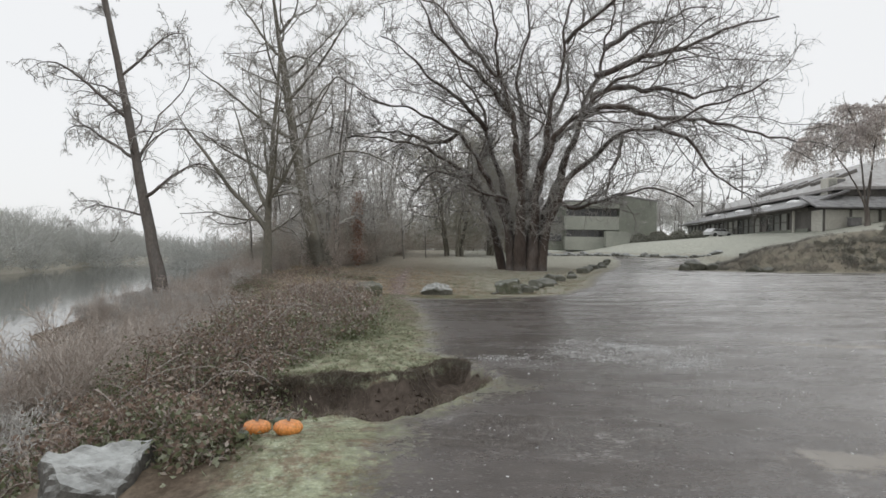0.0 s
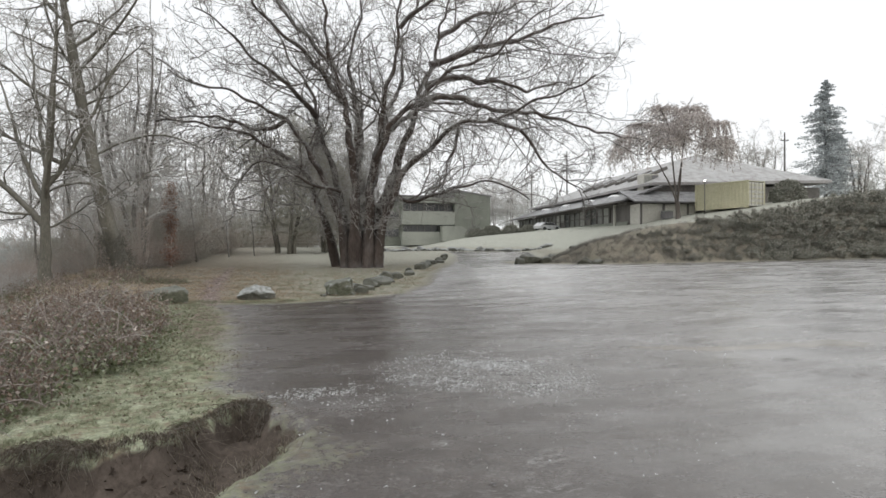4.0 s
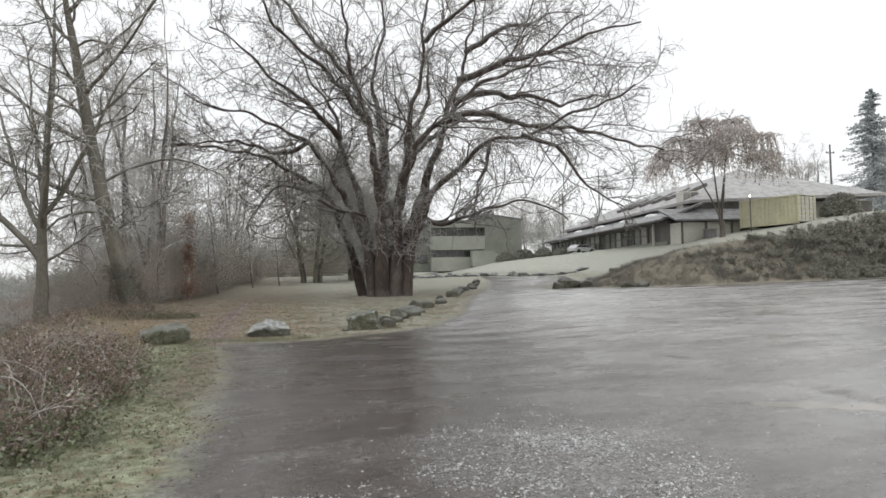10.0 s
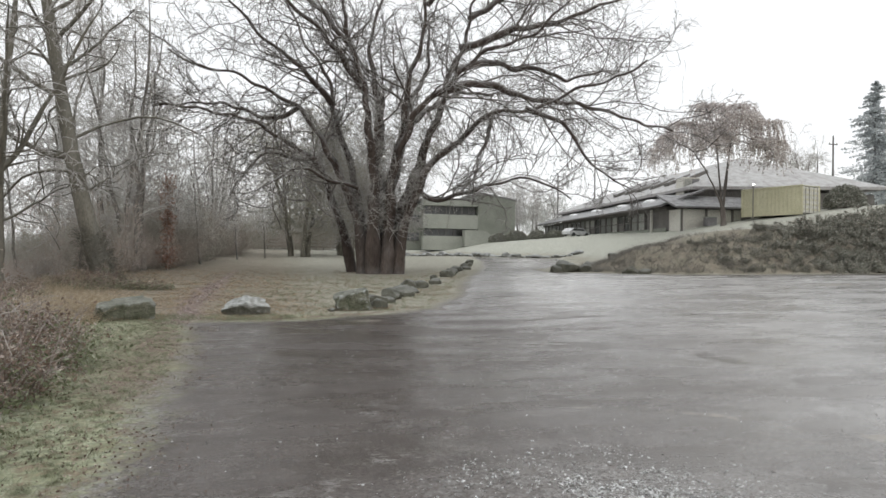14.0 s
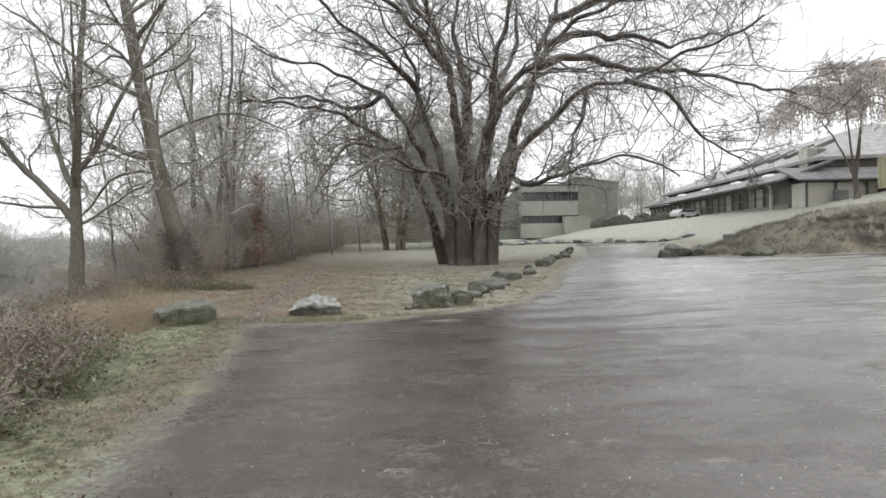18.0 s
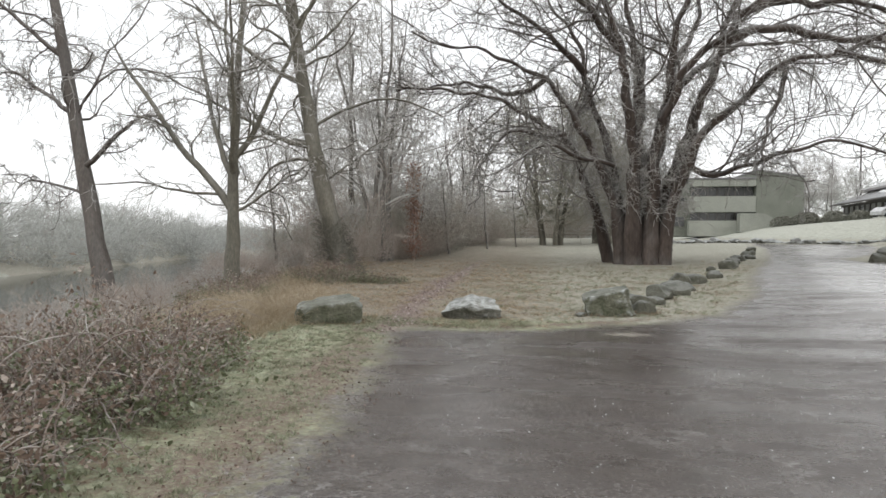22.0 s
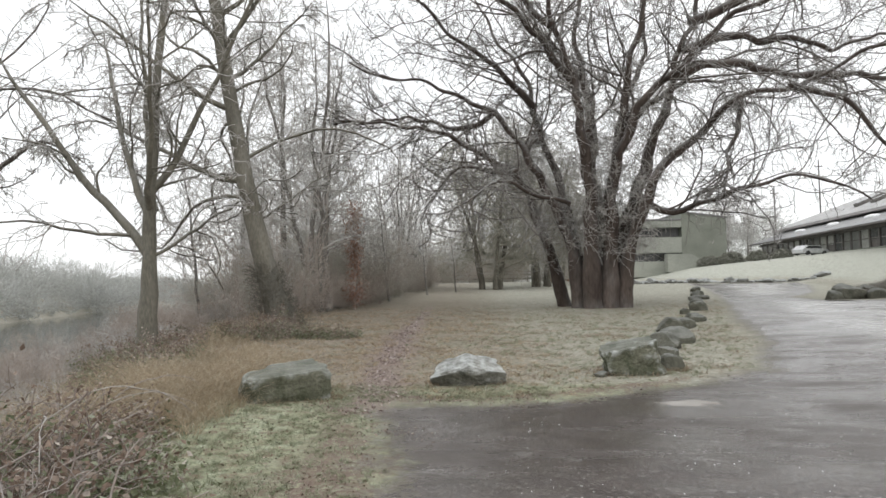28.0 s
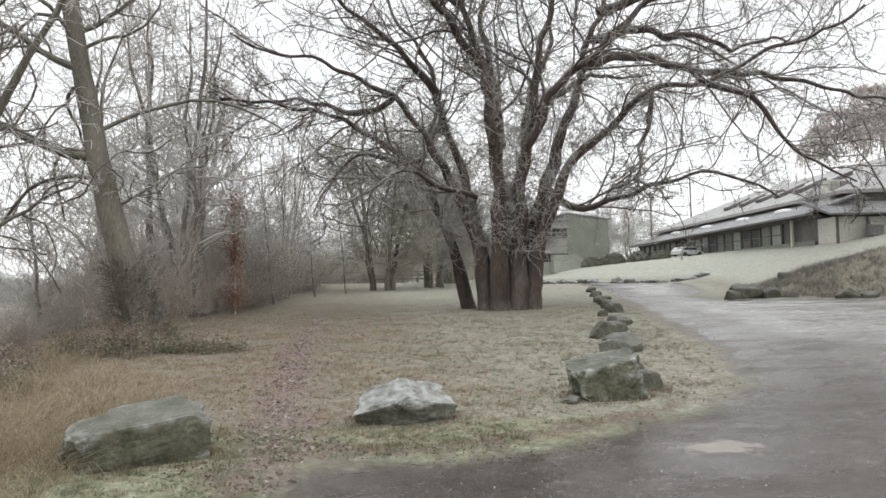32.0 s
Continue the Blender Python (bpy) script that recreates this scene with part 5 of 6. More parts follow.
def tussocks():
    rng = np.random.default_rng(8)
    k = 0
    for y in np.arange(25.6, 56, 0.42):
        for _ in range(4 if y < 42 else 2):
            e = float(along(BANK_EDGE, y))
            x = e + rng.normal(0.6, 0.85) + (0.5 if y < 32 else 0)
            if x > -2.9 and y < 29.4:
                x = -3.4 - rng.uniform(0, 0.8)
            tussock(k, x, y + rng.uniform(-0.2, 0.2), (0.12 + 0.58 * rng.uniform() ** 2.2) * (1.1 if y < 34 and x < -3.2 else 0.95), int(rng.uniform(60, 150)), 300 + k)
            k += 1
    for _ in range(34):
        y = rng.uniform(24.6, 30.5)
        x = float(along(BANK_EDGE, y)) + rng.uniform(-0.9, 0.7)
        tussock(k, min(x, -3.35), y, rng.uniform(0.45, 0.75), int(rng.uniform(90, 170)), 300 + k)
        k += 1


tussocks()


def hollow_edge():
    """Grass and roots that hang over the far lip of the hollow, and clods on its floor."""
    rng = np.random.default_rng(33)
    n = 2600
    x = rng.uniform(-3.3, 0.45, n)
    y = lip(x) - 0.02 + rng.normal(0, 0.08, n)
    foot = np.stack([x, y, land(x, y + 0.08) + 0.005], 1)
    size = (0.05 + 0.34 * rng.uniform(0, 1, n) ** 1.8)[:, None] * (0.55 + 0.45 * np.sin(x * 13 + 2 * np.sin(x * 5)))[:, None]
    a = rng.normal(0, 0.9, n)
    out = np.stack([np.sin(a), -np.cos(a), 0 * a], 1)
    p = np.stack([foot, foot + out * size * 0.35 + np.array([0, 0, 0.02]), foot + out * size * 0.8 - np.array([0, 0, 0.3]) * size, foot + (out + rng.normal(0, 0.5, out.shape)) * size - np.array([0, 0, 0.8]) * size], 1)
    tagged(part("lip_grass", mesh_np("lip_grass", *tubes(p, np.full((n, 4), 0.003) * np.array([1.2, 1, 0.8, 0.4]), 3)), STRAW_DARK, kind="stuff"), "dead grass and roots hanging over the hollow's lip", "grass")
    m = 6000
    x, y = rng.uniform(-3.2, 0.6, m), rng.uniform(11.3, 14.6, m)
    ok = hollow(x, y) > 0.2
    c = np.stack([x, y, land(x, y)], 1)[ok]
    d = unit(rng.normal(0, 1, (len(c), 4, 3)))
    v = c[:, None] + d * rng.gamma(2.0, 0.008, len(c))[:, None, None] * np.array([1, 1, 0.7])
    b = np.arange(len(c))[:, None] * 4
    f = np.concatenate([b + np.array(t) for t in ((0, 1, 2), (0, 2, 3), (0, 3, 1), (1, 3, 2))])
    tagged(part("soil_clods", mesh_np("soil_clods", v.reshape(-1, 3), None, f, False), leafy("soil_clod", (0.05, 0.038, 0.03), (0.11, 0.085, 0.068), (0.22, 0.19, 0.165), 0.9), kind="stuff"), "crumbled brown soil clods in the hollow", "soil")
    p = tufts(rng, scatter(rng, 900, -3.2, 0.7, 11.2, 14.6, lambda x, y: (hollow(x, y) > 0.1) * smooth(-0.5, 0.3, wave(x, y, 3.7))), 16, 0.06)
    tagged(part("hollow_grass", mesh_np("hollow_grass", *blades(rng, p, 0.11, 0.0035, 1.4, 2)), STRAW_DARK, kind="stuff"), "dead brown grass on the hollow's floor", "grass")
    # short grass round the boulders' feet
    spots = [(-2.5, 28.15, 0.62, 0.4), (-0.13, 29.5, 0.54, 0.42), (2.52, 30.2, 0.5, 0.44), (3.22, 30.75, 0.33, 0.28)]
    pts = []
    for bx, by, rx, ry in spots:
        a = rng.uniform(0, 6.28, 420)
        r = rng.uniform(0.9, 1.25, 420)
        pts.append(np.stack([bx + np.cos(a) * rx * r, by + np.sin(a) * ry * r], 1))
    pts = np.concatenate(pts)
    p = np.concatenate([pts, (land(pts[:, 0], pts[:, 1]) - 0.01)[:, None]], 1)
    tagged(part("foot_grass", mesh_np("foot_grass", *blades(rng, p, 0.1, 0.004, 0.8, 2)), LAWN_BLADE, kind="stuff"), "longer grass at the boulders' feet", "grass")


STRAW_DARK = leafy("dead_grass", (0.085, 0.068, 0.052), (0.19, 0.162, 0.128), (0.4, 0.375, 0.325), 0.85, 0.4)
hollow_edge()
bank_grass()


def chips():
    """Loose pale ice and stone chips over the lot."""
    rng = np.random.default_rng(9)
    keep = lambda x, y: np.clip(np.maximum(1.15 - np.hypot((x - 3.1) / 1.3, (y - 15.8) / 1.45), 0.55 - np.hypot((x - 1.2) / 1.6, (y - 14.8) / 1.4)), 0.008, 1) * (inside(LOT, x, y) > 0) * (0.2 + 0.8 * smooth(-0.1, 0.4, wave(x, y, 4.0) + 0.5 * wave(x, y, 11.0, 1.0)))
    p = scatter(rng, 620000, -0.6, 7, 9, 27, keep)
    n = len(p)
    d = unit(rng.normal(0, 1, (n, 4, 3)))
    s = np.minimum(rng.gamma(2.2, 0.0062, n), 0.019 - 0.007 * (p[:, 1] > 18))[:, None, None]
    v = (p[:, None] + d * s * np.array([1, 1, 0.6])) + np.array([0, 0, 0.006])
    b = np.arange(n)[:, None] * 4
    f = np.concatenate([b + np.array(t) for t in ((0, 1, 2), (0, 2, 3), (0, 3, 1), (1, 3, 2))])
    m = leafy("ice_chip", (0.45, 0.45, 0.44), (0.76, 0.77, 0.77), (0.86, 0.87, 0.88), 0.4)
    tagged(part("ice_chips", mesh_np("ice_chips", v.reshape(-1, 3), None, f, False), m, kind="stuff"), "pale ice and gravel chips strewn on the lot", "gravel")


chips()


# ---- shrubs of the bank and the brush on the hill's flank ----
def shrub(name, label, h, spread, n, seed, twig, leaf=None, group="shrubs of the bank", leaf_n=0):
    rng = np.random.default_rng(seed)
    ob = thing(name, 0, 0, 0, label, "shrub", group)
    a = rng.uniform(0, 6.28, n)
    r = np.sqrt(rng.uniform(0, 1, n)) * spread * 0.35
    foot = np.stack([r * np.cos(a), r * np.sin(a), 0 * a - 0.15], 1)
    d = unit(np.stack([np.cos(a) * 0.5 * spread / h, np.sin(a) * 0.5 * spread / h, 0 * a + 1], 1) + rng.normal(0, 0.15, (n, 3)))
    pts, p = [foot], foot
    size = h * rng.uniform(0.55, 1.1, n)
    for s in range(7):
        d = unit(d + rng.normal(0, 0.1, d.shape))
        p = p + d * (size / 7)[:, None]
        pts.append(p)
    stems = np.stack(pts, 1)
    rad = np.repeat((0.007 + 0.003 * h * rng.uniform(0.3, 1, n) * 0.5)[:, None], 8, 1) * np.linspace(1, 0.4, 8)
    p1, r1 = sprout(rng, stems, rad, 7, 0.2, 1.0, 40, 0.38, 6, 0.16, 0.03, 0.6, 0.008, 0.03)
    p2, r2 = sprout(rng, p1, r1, 5, 0.2, 1.0, 42, 0.5, 4, 0.2, 0.0, 0.7, 0.006)
    part("stem_clump", mesh_np("stem_clump", *tubes(stems, rad, 4)), twig, ob, kind="stuff")
    part("twig_crown", mesh_np("twig_crown", *joined([tubes(p1, r1, 3), tubes(p2, r2, 3)])), twig, ob, kind="stuff")
    if leaf:
        every = np.concatenate([p1.reshape(-1, 3), p2.reshape(-1, 3)])
        pick = every[rng.integers(0, len(every), leaf_n)] + rng.normal(0, 0.06, (leaf_n, 3))
        part("foliage", mesh_np("foliage", *leaves(rng, pick, 0.05, 0.2)), leaf, ob, kind="stuff")
    return ob


BRUSH_LEAF = leafy("brush_leaf", (0.15, 0.152, 0.122), (0.29, 0.29, 0.245), (0.52, 0.525, 0.48))
RUSSET = leafy("russet_leaf", (0.3, 0.17, 0.125), (0.42, 0.26, 0.2), (0.56, 0.42, 0.36))


def fuzz(name, label, h, spread, n, seed, material):
    """A dense thicket seen as many fine curved twigs."""
    rng = np.random.default_rng(seed)
    ob = thing(name, 0, 0, 0, label, "thicket", "thickets of the bank")
    a, r = rng.uniform(0, 6.28, n), np.sqrt(rng.uniform(0, 1, n)) * spread
    foot = np.stack([r * np.cos(a) * 0.75, r * np.sin(a) * 0.75, h * rng.uniform(-0.05, 0.55, n)], 1)
    d = unit(np.stack([np.cos(a) * r / spread * 0.6, np.sin(a) * r / spread * 0.6, 0 * a + 1.0], 1) + rng.normal(0, 0.35, (n, 3)))
    size = h * (0.2 + 0.6 * rng.uniform(0, 1, n) ** 2) * (1.2 - 0.6 * r / spread) * (0.8 + 0.35 * np.sin(a * 3 + r * 4))
    p = [foot]
    for _ in range(4):
        d = unit(d + rng.normal(0, 0.16, d.shape))
        p.append(p[-1] + d * (size / 4)[:, None])
    paths = np.stack(p, 1)
    rad = np.full((n, 5), 0.008) * np.linspace(1.3, 0.6, 5)
    q, s = sprout(rng, paths, rad, 2, 0.2, 1.0, 40, 0.6, 4, 0.2, 0.0, 0.8, 0.005)
    part("twig_mass", mesh_np("twig_mass", *joined([tubes(paths, rad, 3), tubes(q, s, 3)])), material, ob, kind="stuff")
    return ob


# where the lawn ends and the river wood begins
WOOD_EDGE = [(40, -6.4), (46, -6.2), (52, -5.6), (60, -5.0), (75, -4.2), (95, -4.0)]


def shrubs():
    rng = np.random.default_rng(14)
    soft = [fuzz("thicket", "dense hazy grey-brown winter thicket", 2.6, 1.9, 620, 55, TWIG_BROWN), fuzz("thicket", "dense grey winter thicket", 2.0, 2.1, 620, 56, TWIG), fuzz("thicket", "tall dense olive-grey thicket", 4.2, 2.1, 760, 57, TWIG_OLIVE)]
    spots = []
    for _ in range(44):
        y = rng.uniform(36, 62)
        spots.append((int(rng.choice([0, 1])), float(along(BANK_EDGE, y)) - rng.uniform(1.2, 5.5), y, rng.uniform(0.4, 0.65) + 0.5 * (y > 54), rng.uniform(0, 360)))
    for _ in range(12):
        y = rng.uniform(21, 35)
        spots.append((int(rng.choice([0, 1])), float(along(BANK_EDGE, y)) - rng.uniform(3.0, 9.0), y, rng.uniform(0.32, 0.5), rng.uniform(0, 360)))
    for _ in range(9):
        y = rng.uniform(25, 36)
        spots.append((int(rng.choice([0, 1])), float(along(BANK_EDGE, y)) - rng.uniform(4.8, 8.4), y, rng.uniform(0.42, 0.58), rng.uniform(0, 360)))
    for _ in range(46):
        y = rng.uniform(47, 84)
        spots.append((int(rng.choice([0, 2], p=[0.35, 0.65])), float(along(WOOD_EDGE, y)) - rng.uniform(1.2, 5.0), y, rng.uniform(0.8, 1.2), rng.uniform(0, 360)))
    for _ in range(16):
        spots.append((2, rng.uniform(-9, 4), rng.uniform(90, 104), rng.uniform(0.7, 1.2), rng.uniform(0, 360)))
    plant(soft, [s for s in spots if at(s[1], s[2]) > -2.6])
    kinds = [shrub("bare_shrub", "bare grey-brown twiggy shrub on the river bank", 2.6, 2.6, 34, 51, TWIG_BROWN), shrub("thicket_shrub", "dense low grey thicket of frosted stems", 1.9, 3.0, 44, 52, TWIG_PALE),
             shrub("tall_bare_shrub", "tall bare shrub with fine brown twigs", 4.2, 3.0, 24, 53, TWIG_BROWN)]
    spots = []
    for _ in range(44):
        y = rng.uniform(30, 80) if rng.uniform() < 0.8 else rng.uniform(14, 30)
        x = float(along(BANK_EDGE, y)) - rng.uniform(1.0, 7 if y > 40 else 5.5) - (1.5 if y < 30 else 0)
        if at(x, y) > -2.45:
            spots.append((int(rng.choice([0, 1, 2], p=[0.4, 0.3, 0.3])) if y > 44 else 0 if y < 30 else int(rng.choice([0, 1], p=[0.5, 0.5])), x, y, rng.uniform(0.7, 1.2) * (1 if y > 52 else 0.5), rng.uniform(0, 360)))
    for _ in range(18):
        y = rng.uniform(11, 27)
        spots.append((int(rng.choice([0, 1])), float(along(BANK_EDGE, y)) - rng.uniform(2.6, 6.5), y, rng.uniform(0.5, 0.8), rng.uniform(0, 360)))
    for _ in range(46):
        y = rng.uniform(23, 42)
        spots.append((int(rng.choice([0, 1])), float(along(BANK_EDGE, y)) - rng.uniform(2.6, 8.0), y, rng.uniform(0.35, 0.62), rng.uniform(0, 360)))
    for y in np.arange(44, 92, 2.2):
        spots.append((int(rng.choice([0, 2])), float(along(WOOD_EDGE, y)) - rng.uniform(0.8, 2.5), y, rng.uniform(0.7, 1.1), rng.uniform(0, 360)))
    for x in np.arange(-6, 13, 2.4):
        spots.append((int(rng.choice([0, 2])), x, 92 + rng.normal(0, 2), rng.uniform(0.8, 1.2), rng.uniform(0, 360)))
    plant(kinds, sorted(spots, key=lambda s: s[0]))
    brush = [shrub("brush", "dark evergreen brush with frosted leaf tips on the bank", 1.0, 2.6, 16, 61, TWIG_BROWN, BRUSH_LEAF, "brush on the bank", 2600),
             shrub("brush", "mixed grey-green brush on the bank", 1.2, 2.5, 15, 62, TWIG_BROWN, BRUSH_LEAF, "brush on the bank", 2300)]
    spots = []
    for x in np.arange(25.4, 66, 1.15):
        foot = float(np.interp(x, [17.3, 22, 36, 80], [51.5, 46, 42.5, 37]))
        for row in (0.5, 1.5, 2.5, 3.5, 4.5, 5.5, 6.5) if x > 29 else (1.2, 2.4, 3.6, 4.8):
            spots.append((int(rng.integers(0, 2)), x + rng.normal(0, 0.4), foot + row + rng.normal(0, 0.3), rng.uniform(0.65, 1.15) * (0.5 + 0.5 * min(1.0, max(0.0, (x - 25) / 9))), rng.uniform(0, 360)))
    plant(brush, spots)


shrubs()


def russet_column():
    rng = np.random.default_rng(19)
    ob = thing("russet_shrub", -5.6, 50, at(-5.6, 50), "narrow rust-brown shrub with withered leaves among bare trees", "shrub")
    core = curve([(0, 0, -0.1), (0.05, 0, 2.2), (0, 0, 4.8)], 12)[None]
    v = tubes(core, np.linspace(0.07, 0.02, 12)[None], 6)
    p1, r1 = sprout(rng, core, np.linspace(0.07, 0.02, 12)[None], 110, 0.05, 0.98, 50, 0.14, 5, 0.15, 0.15, 0.4, 0.008)
    part("stem_clump", mesh_np("stem_clump", *joined([v, tubes(p1, r1, 3)])), TWIG_BROWN, ob, kind="stuff")
    every = p1.reshape(-1, 3)
    pick = every[rng.integers(0, len(every), 2000)] + rng.normal(0, 0.1, (2000, 3))
    part("foliage", mesh_np("foliage", *leaves(rng, pick, 0.055, 0.1)), RUSSET, ob, kind="stuff")


russet_column()


# ---- buildings on the rise ----
CONCRETE = mat("greenish_concrete", (0.27, 0.285, 0.25), (0.36, 0.37, 0.33), 0.4, 12, bump=0.2)
CONCRETE_DARK = mat("olive_cladding", (0.18, 0.192, 0.162), (0.24, 0.253, 0.218), 0.5, 12, bump=0.2)
GLASS_DARK = mat("dark_window", (0.055, 0.058, 0.058), (0.085, 0.088, 0.088), 0.5, 4, 0.15, 0.0, spec=0.6)
WOOD_DARK = mat("dark_timber", (0.12, 0.113, 0.106), (0.18, 0.17, 0.158), 0.8, 14, bump=0.3, stretch=(1, 1, 0.2))
ROOFING = mat("grey_shingle", (0.29, 0.275, 0.27), (0.38, 0.365, 0.36), 0.5, 9, bump=0.4, frost=0.5)
ROOF_LOW = mat("dark_metal_roof", (0.15, 0.145, 0.148), (0.22, 0.215, 0.22), 0.6, 9, 0.6, 0.2, frost=0.35)
# reflected sky painted into the pane's base colour
PANE_PALE = mat("sky_toned_pane", (0.27, 0.275, 0.25), (0.36, 0.365, 0.335), 0.6, 6, 0.3, 0.0, spec=0.5)
PANEL_WHITE = mat("off_white_panel", (0.5, 0.49, 0.44), (0.6, 0.59, 0.54), 0.7, 10, bump=0.1)
PANE_DULL = mat("dull_pane", (0.12, 0.125, 0.115), (0.2, 0.205, 0.19), 0.6, 6, 0.3, 0.0, spec=0.5)
CAR_PAINT = mat("snow_dusted_paint", (0.4, 0.41, 0.42), (0.66, 0.67, 0.67), 1.4, 12, 0.5, 0.2)
CREAM = mat("cream_painted_steel", (0.46, 0.44, 0.3), (0.54, 0.52, 0.37), 0.8, 14, 0.55, 0.1)
WHITE_DOME = mat("snowy_skylight", (0.7, 0.71, 0.72), (0.8, 0.8, 0.8), 2, 20, 0.4, 0.0)


def extrude(pts, x0, x1, axis="y"):
    """A prism: outline pts in (x, z) pushed along y, or in (y, z) along x."""
    bm = bmesh.new()
    a = [bm.verts.new((p, x0, q) if axis == "y" else (x0, p, q)) for p, q in pts]
    c = [bm.verts.new((p, x1, q) if axis == "y" else (x1, p, q)) for p, q in pts]
    bm.faces.new(a)
    bm.faces.new(c[::-1])
    for k in range(len(pts)):
        bm.faces.new((a[k], c[k], c[k - 1], a[k - 1]))
    bmesh.ops.recalc_face_normals(bm, faces=bm.faces)
    return bm


def block_house():
    z = 2.4
    ob = thing("office_block", 0, 110, 0, "olive-grey concrete block with dark recessed window bands behind the trees", "building")
    part("wall", extrude([(27.4, z), (33.2, z), (33.2, 10.1), (27.4, 11.0)], 0, 14), CONCRETE_DARK, ob)
    part("wall", box(19.3, 27.4, 1.2, 12, z, 9.6), CONCRETE_DARK, ob)
    part("wall", box(12.0, 19.3, 2.2, 12, z, 8.6), CONCRETE_DARK, ob)
    for lo, hi in ((9.0, 9.9), (5.6, 7.7), (2.4, 4.5)):
        part("parapet", box(19.0, 27.38, 0.0, 1.19, lo, hi, 0.03), CONCRETE, ob)
    for lo, hi in ((7.7, 9.0), (4.5, 5.6)):
        band = part("window_band", box(19.4, 27.3, 1.08, 1.19, lo, hi), GLASS_DARK, ob)
        for x in np.arange(20.4, 27, 1.15):
            part("mullion", box(x, x + 0.09, 1.02, 1.075, lo, hi), WOOD_DARK, band)
    for lo, hi in ((6.6, 7.6), (3.8, 5.0)):
        band = part("window_band", box(12.6, 18.8, 2.08, 2.19, lo, hi), GLASS_DARK, ob)
        for x in np.arange(13.6, 18.5, 1.3):
            part("mullion", box(x, x + 0.09, 2.02, 2.075, lo, hi), WOOD_DARK, band)
    part("roof", box(18.9, 27.38, -0.1, 12.2, 9.92, 10.15, 0.02), ROOF_LOW, ob)
    part("roof", extrude([(27.3, 11.02), (33.4, 10.12), (33.4, 10.3), (27.3, 11.2)], -0.1, 14.1), ROOF_LOW, ob)
    part("stair", extrude([(25.0, 3.0), (31.5, 3.0), (31.5, 3.4), (28.0, 5.4), (25.0, 5.4)], -1.6, -0.02), CONCRETE, ob)


block_house()


def hall():
    # u runs across from the west wall, v away along it, from the south-west corner
    ob = thing("long_hall", 0, 0, 0, "long low hall with grey hipped roof and dark window wall", "building")
    ob.matrix_basis = pose(37.1, 73.2, 0, 0, 0, -4.65)
    z = 2.4
    part("wall", box(3.2, 23.5, 1.2, 45, z, 8.8), WOOD_DARK, ob)
    part("wall", box(0, 3.18, 0, 44, z, 6.8), WOOD_DARK, ob, "dark glazed west wall")
    # glazing between timber posts along the west side
    for k, y in enumerate(np.arange(5.2, 43, 1.9)):
        tall = k % 5 != 3
        pane = part("window", box(-0.1, -0.01, y + 0.12, y + 1.72, 4.75 if tall else 5.5, 6.5), (PANE_PALE, GLASS_DARK, PANE_DULL)[(k * 5 + k // 3) % 3], ob)
        part("window_frame", box(-0.15, -0.105, y + 0.12, y + 1.72, 5.55, 5.64), WOOD_DARK, pane)
        part("post", box(-0.22, -0.005, y - 0.11, y + 0.09, z, 6.7), WOOD_DARK, ob)
    part("fascia", box(-0.3, -0.02, 0.02, 44.0, 6.52, 6.82), WOOD_DARK, ob)
    part("lean_to_roof", extrude([(-1.2, 6.72), (3.4, 8.42), (3.4, 8.62), (-1.25, 6.92)], -0.7, 45.5), ROOF_LOW, ob, "dark lean-to roof dusted with snow")
    part("gutter", box(-1.4, -1.26, -0.7, 45.5, 6.7, 6.84, 0.02), WOOD_DARK, ob)
    bm = bmesh.new()
    eave = [(2.4, 0.4, 8.66), (24.5, 0.4, 9.3), (24.5, 47, 9.3), (2.4, 47, 8.66)]
    low = [bm.verts.new(p) for p in eave]
    lip = [bm.verts.new((x, y, h + 0.3)) for x, y, h in eave]
    a, c = bm.verts.new((13.2, 9.5, 13.5)), bm.verts.new((13.2, 36, 13.5))
    bm.faces.new(low[::-1])
    for k in range(4):
        bm.faces.new((low[k], low[(k + 1) % 4], lip[(k + 1) % 4], lip[k]))
    bm.faces.new((lip[0], lip[1], a))
    bm.faces.new((lip[1], lip[2], c, a))
    bm.faces.new((lip[2], lip[3], c))
    bm.faces.new((lip[3], lip[0], a, c))
    part("hipped_roof", bm, ROOFING, ob, "broad grey shingle roof, paler with rime")
    slope = math.degrees(math.atan2(4.54, 10.8))
    for y in (7.5, 11.4, 15.3, 19.2, 23.1, 27.0):
        x = 6.6
        light = part("skylight", box(-1.5, 1.5, -0.6, 0.6, 0.0, 0.4, 0.04), WOOD_DARK, ob)
        light.matrix_local = pose(x, y, 8.96 + (x - 2.4) * 4.54 / 10.8 - 0.02, 0, -slope, 0)
        part("pane", box(-1.35, 1.35, -0.5, 0.5, 0.404, 0.42), GLASS_DARK, light)
    # louvred box on the south-west corner of the roof
    part("vent_box", box(2.6, 4.4, 2.2, 3.8, 8.2, 10.1, 0.03), PANEL_WHITE, ob)
    for k in range(2):
        part("vent_louvre", box(2.7 + k * 0.84, 3.44 + k * 0.84, 2.1, 2.19, 8.75, 9.95), (PANE_PALE, ROOF_LOW)[k], ob)
    for y in (7.8, 15.6, 24.5, 34):
        bm = bmesh.new()
        bmesh.ops.create_uvsphere(bm, u_segments=16, v_segments=8, radius=1.0, matrix=Matrix.LocRotScale((1.6, y, 7.85), None, (0.7, 1.35, 0.36)))
        part("dome", as_mesh(bm, "dome", True), WHITE_DOME, ob, "white snow-covered dome light")
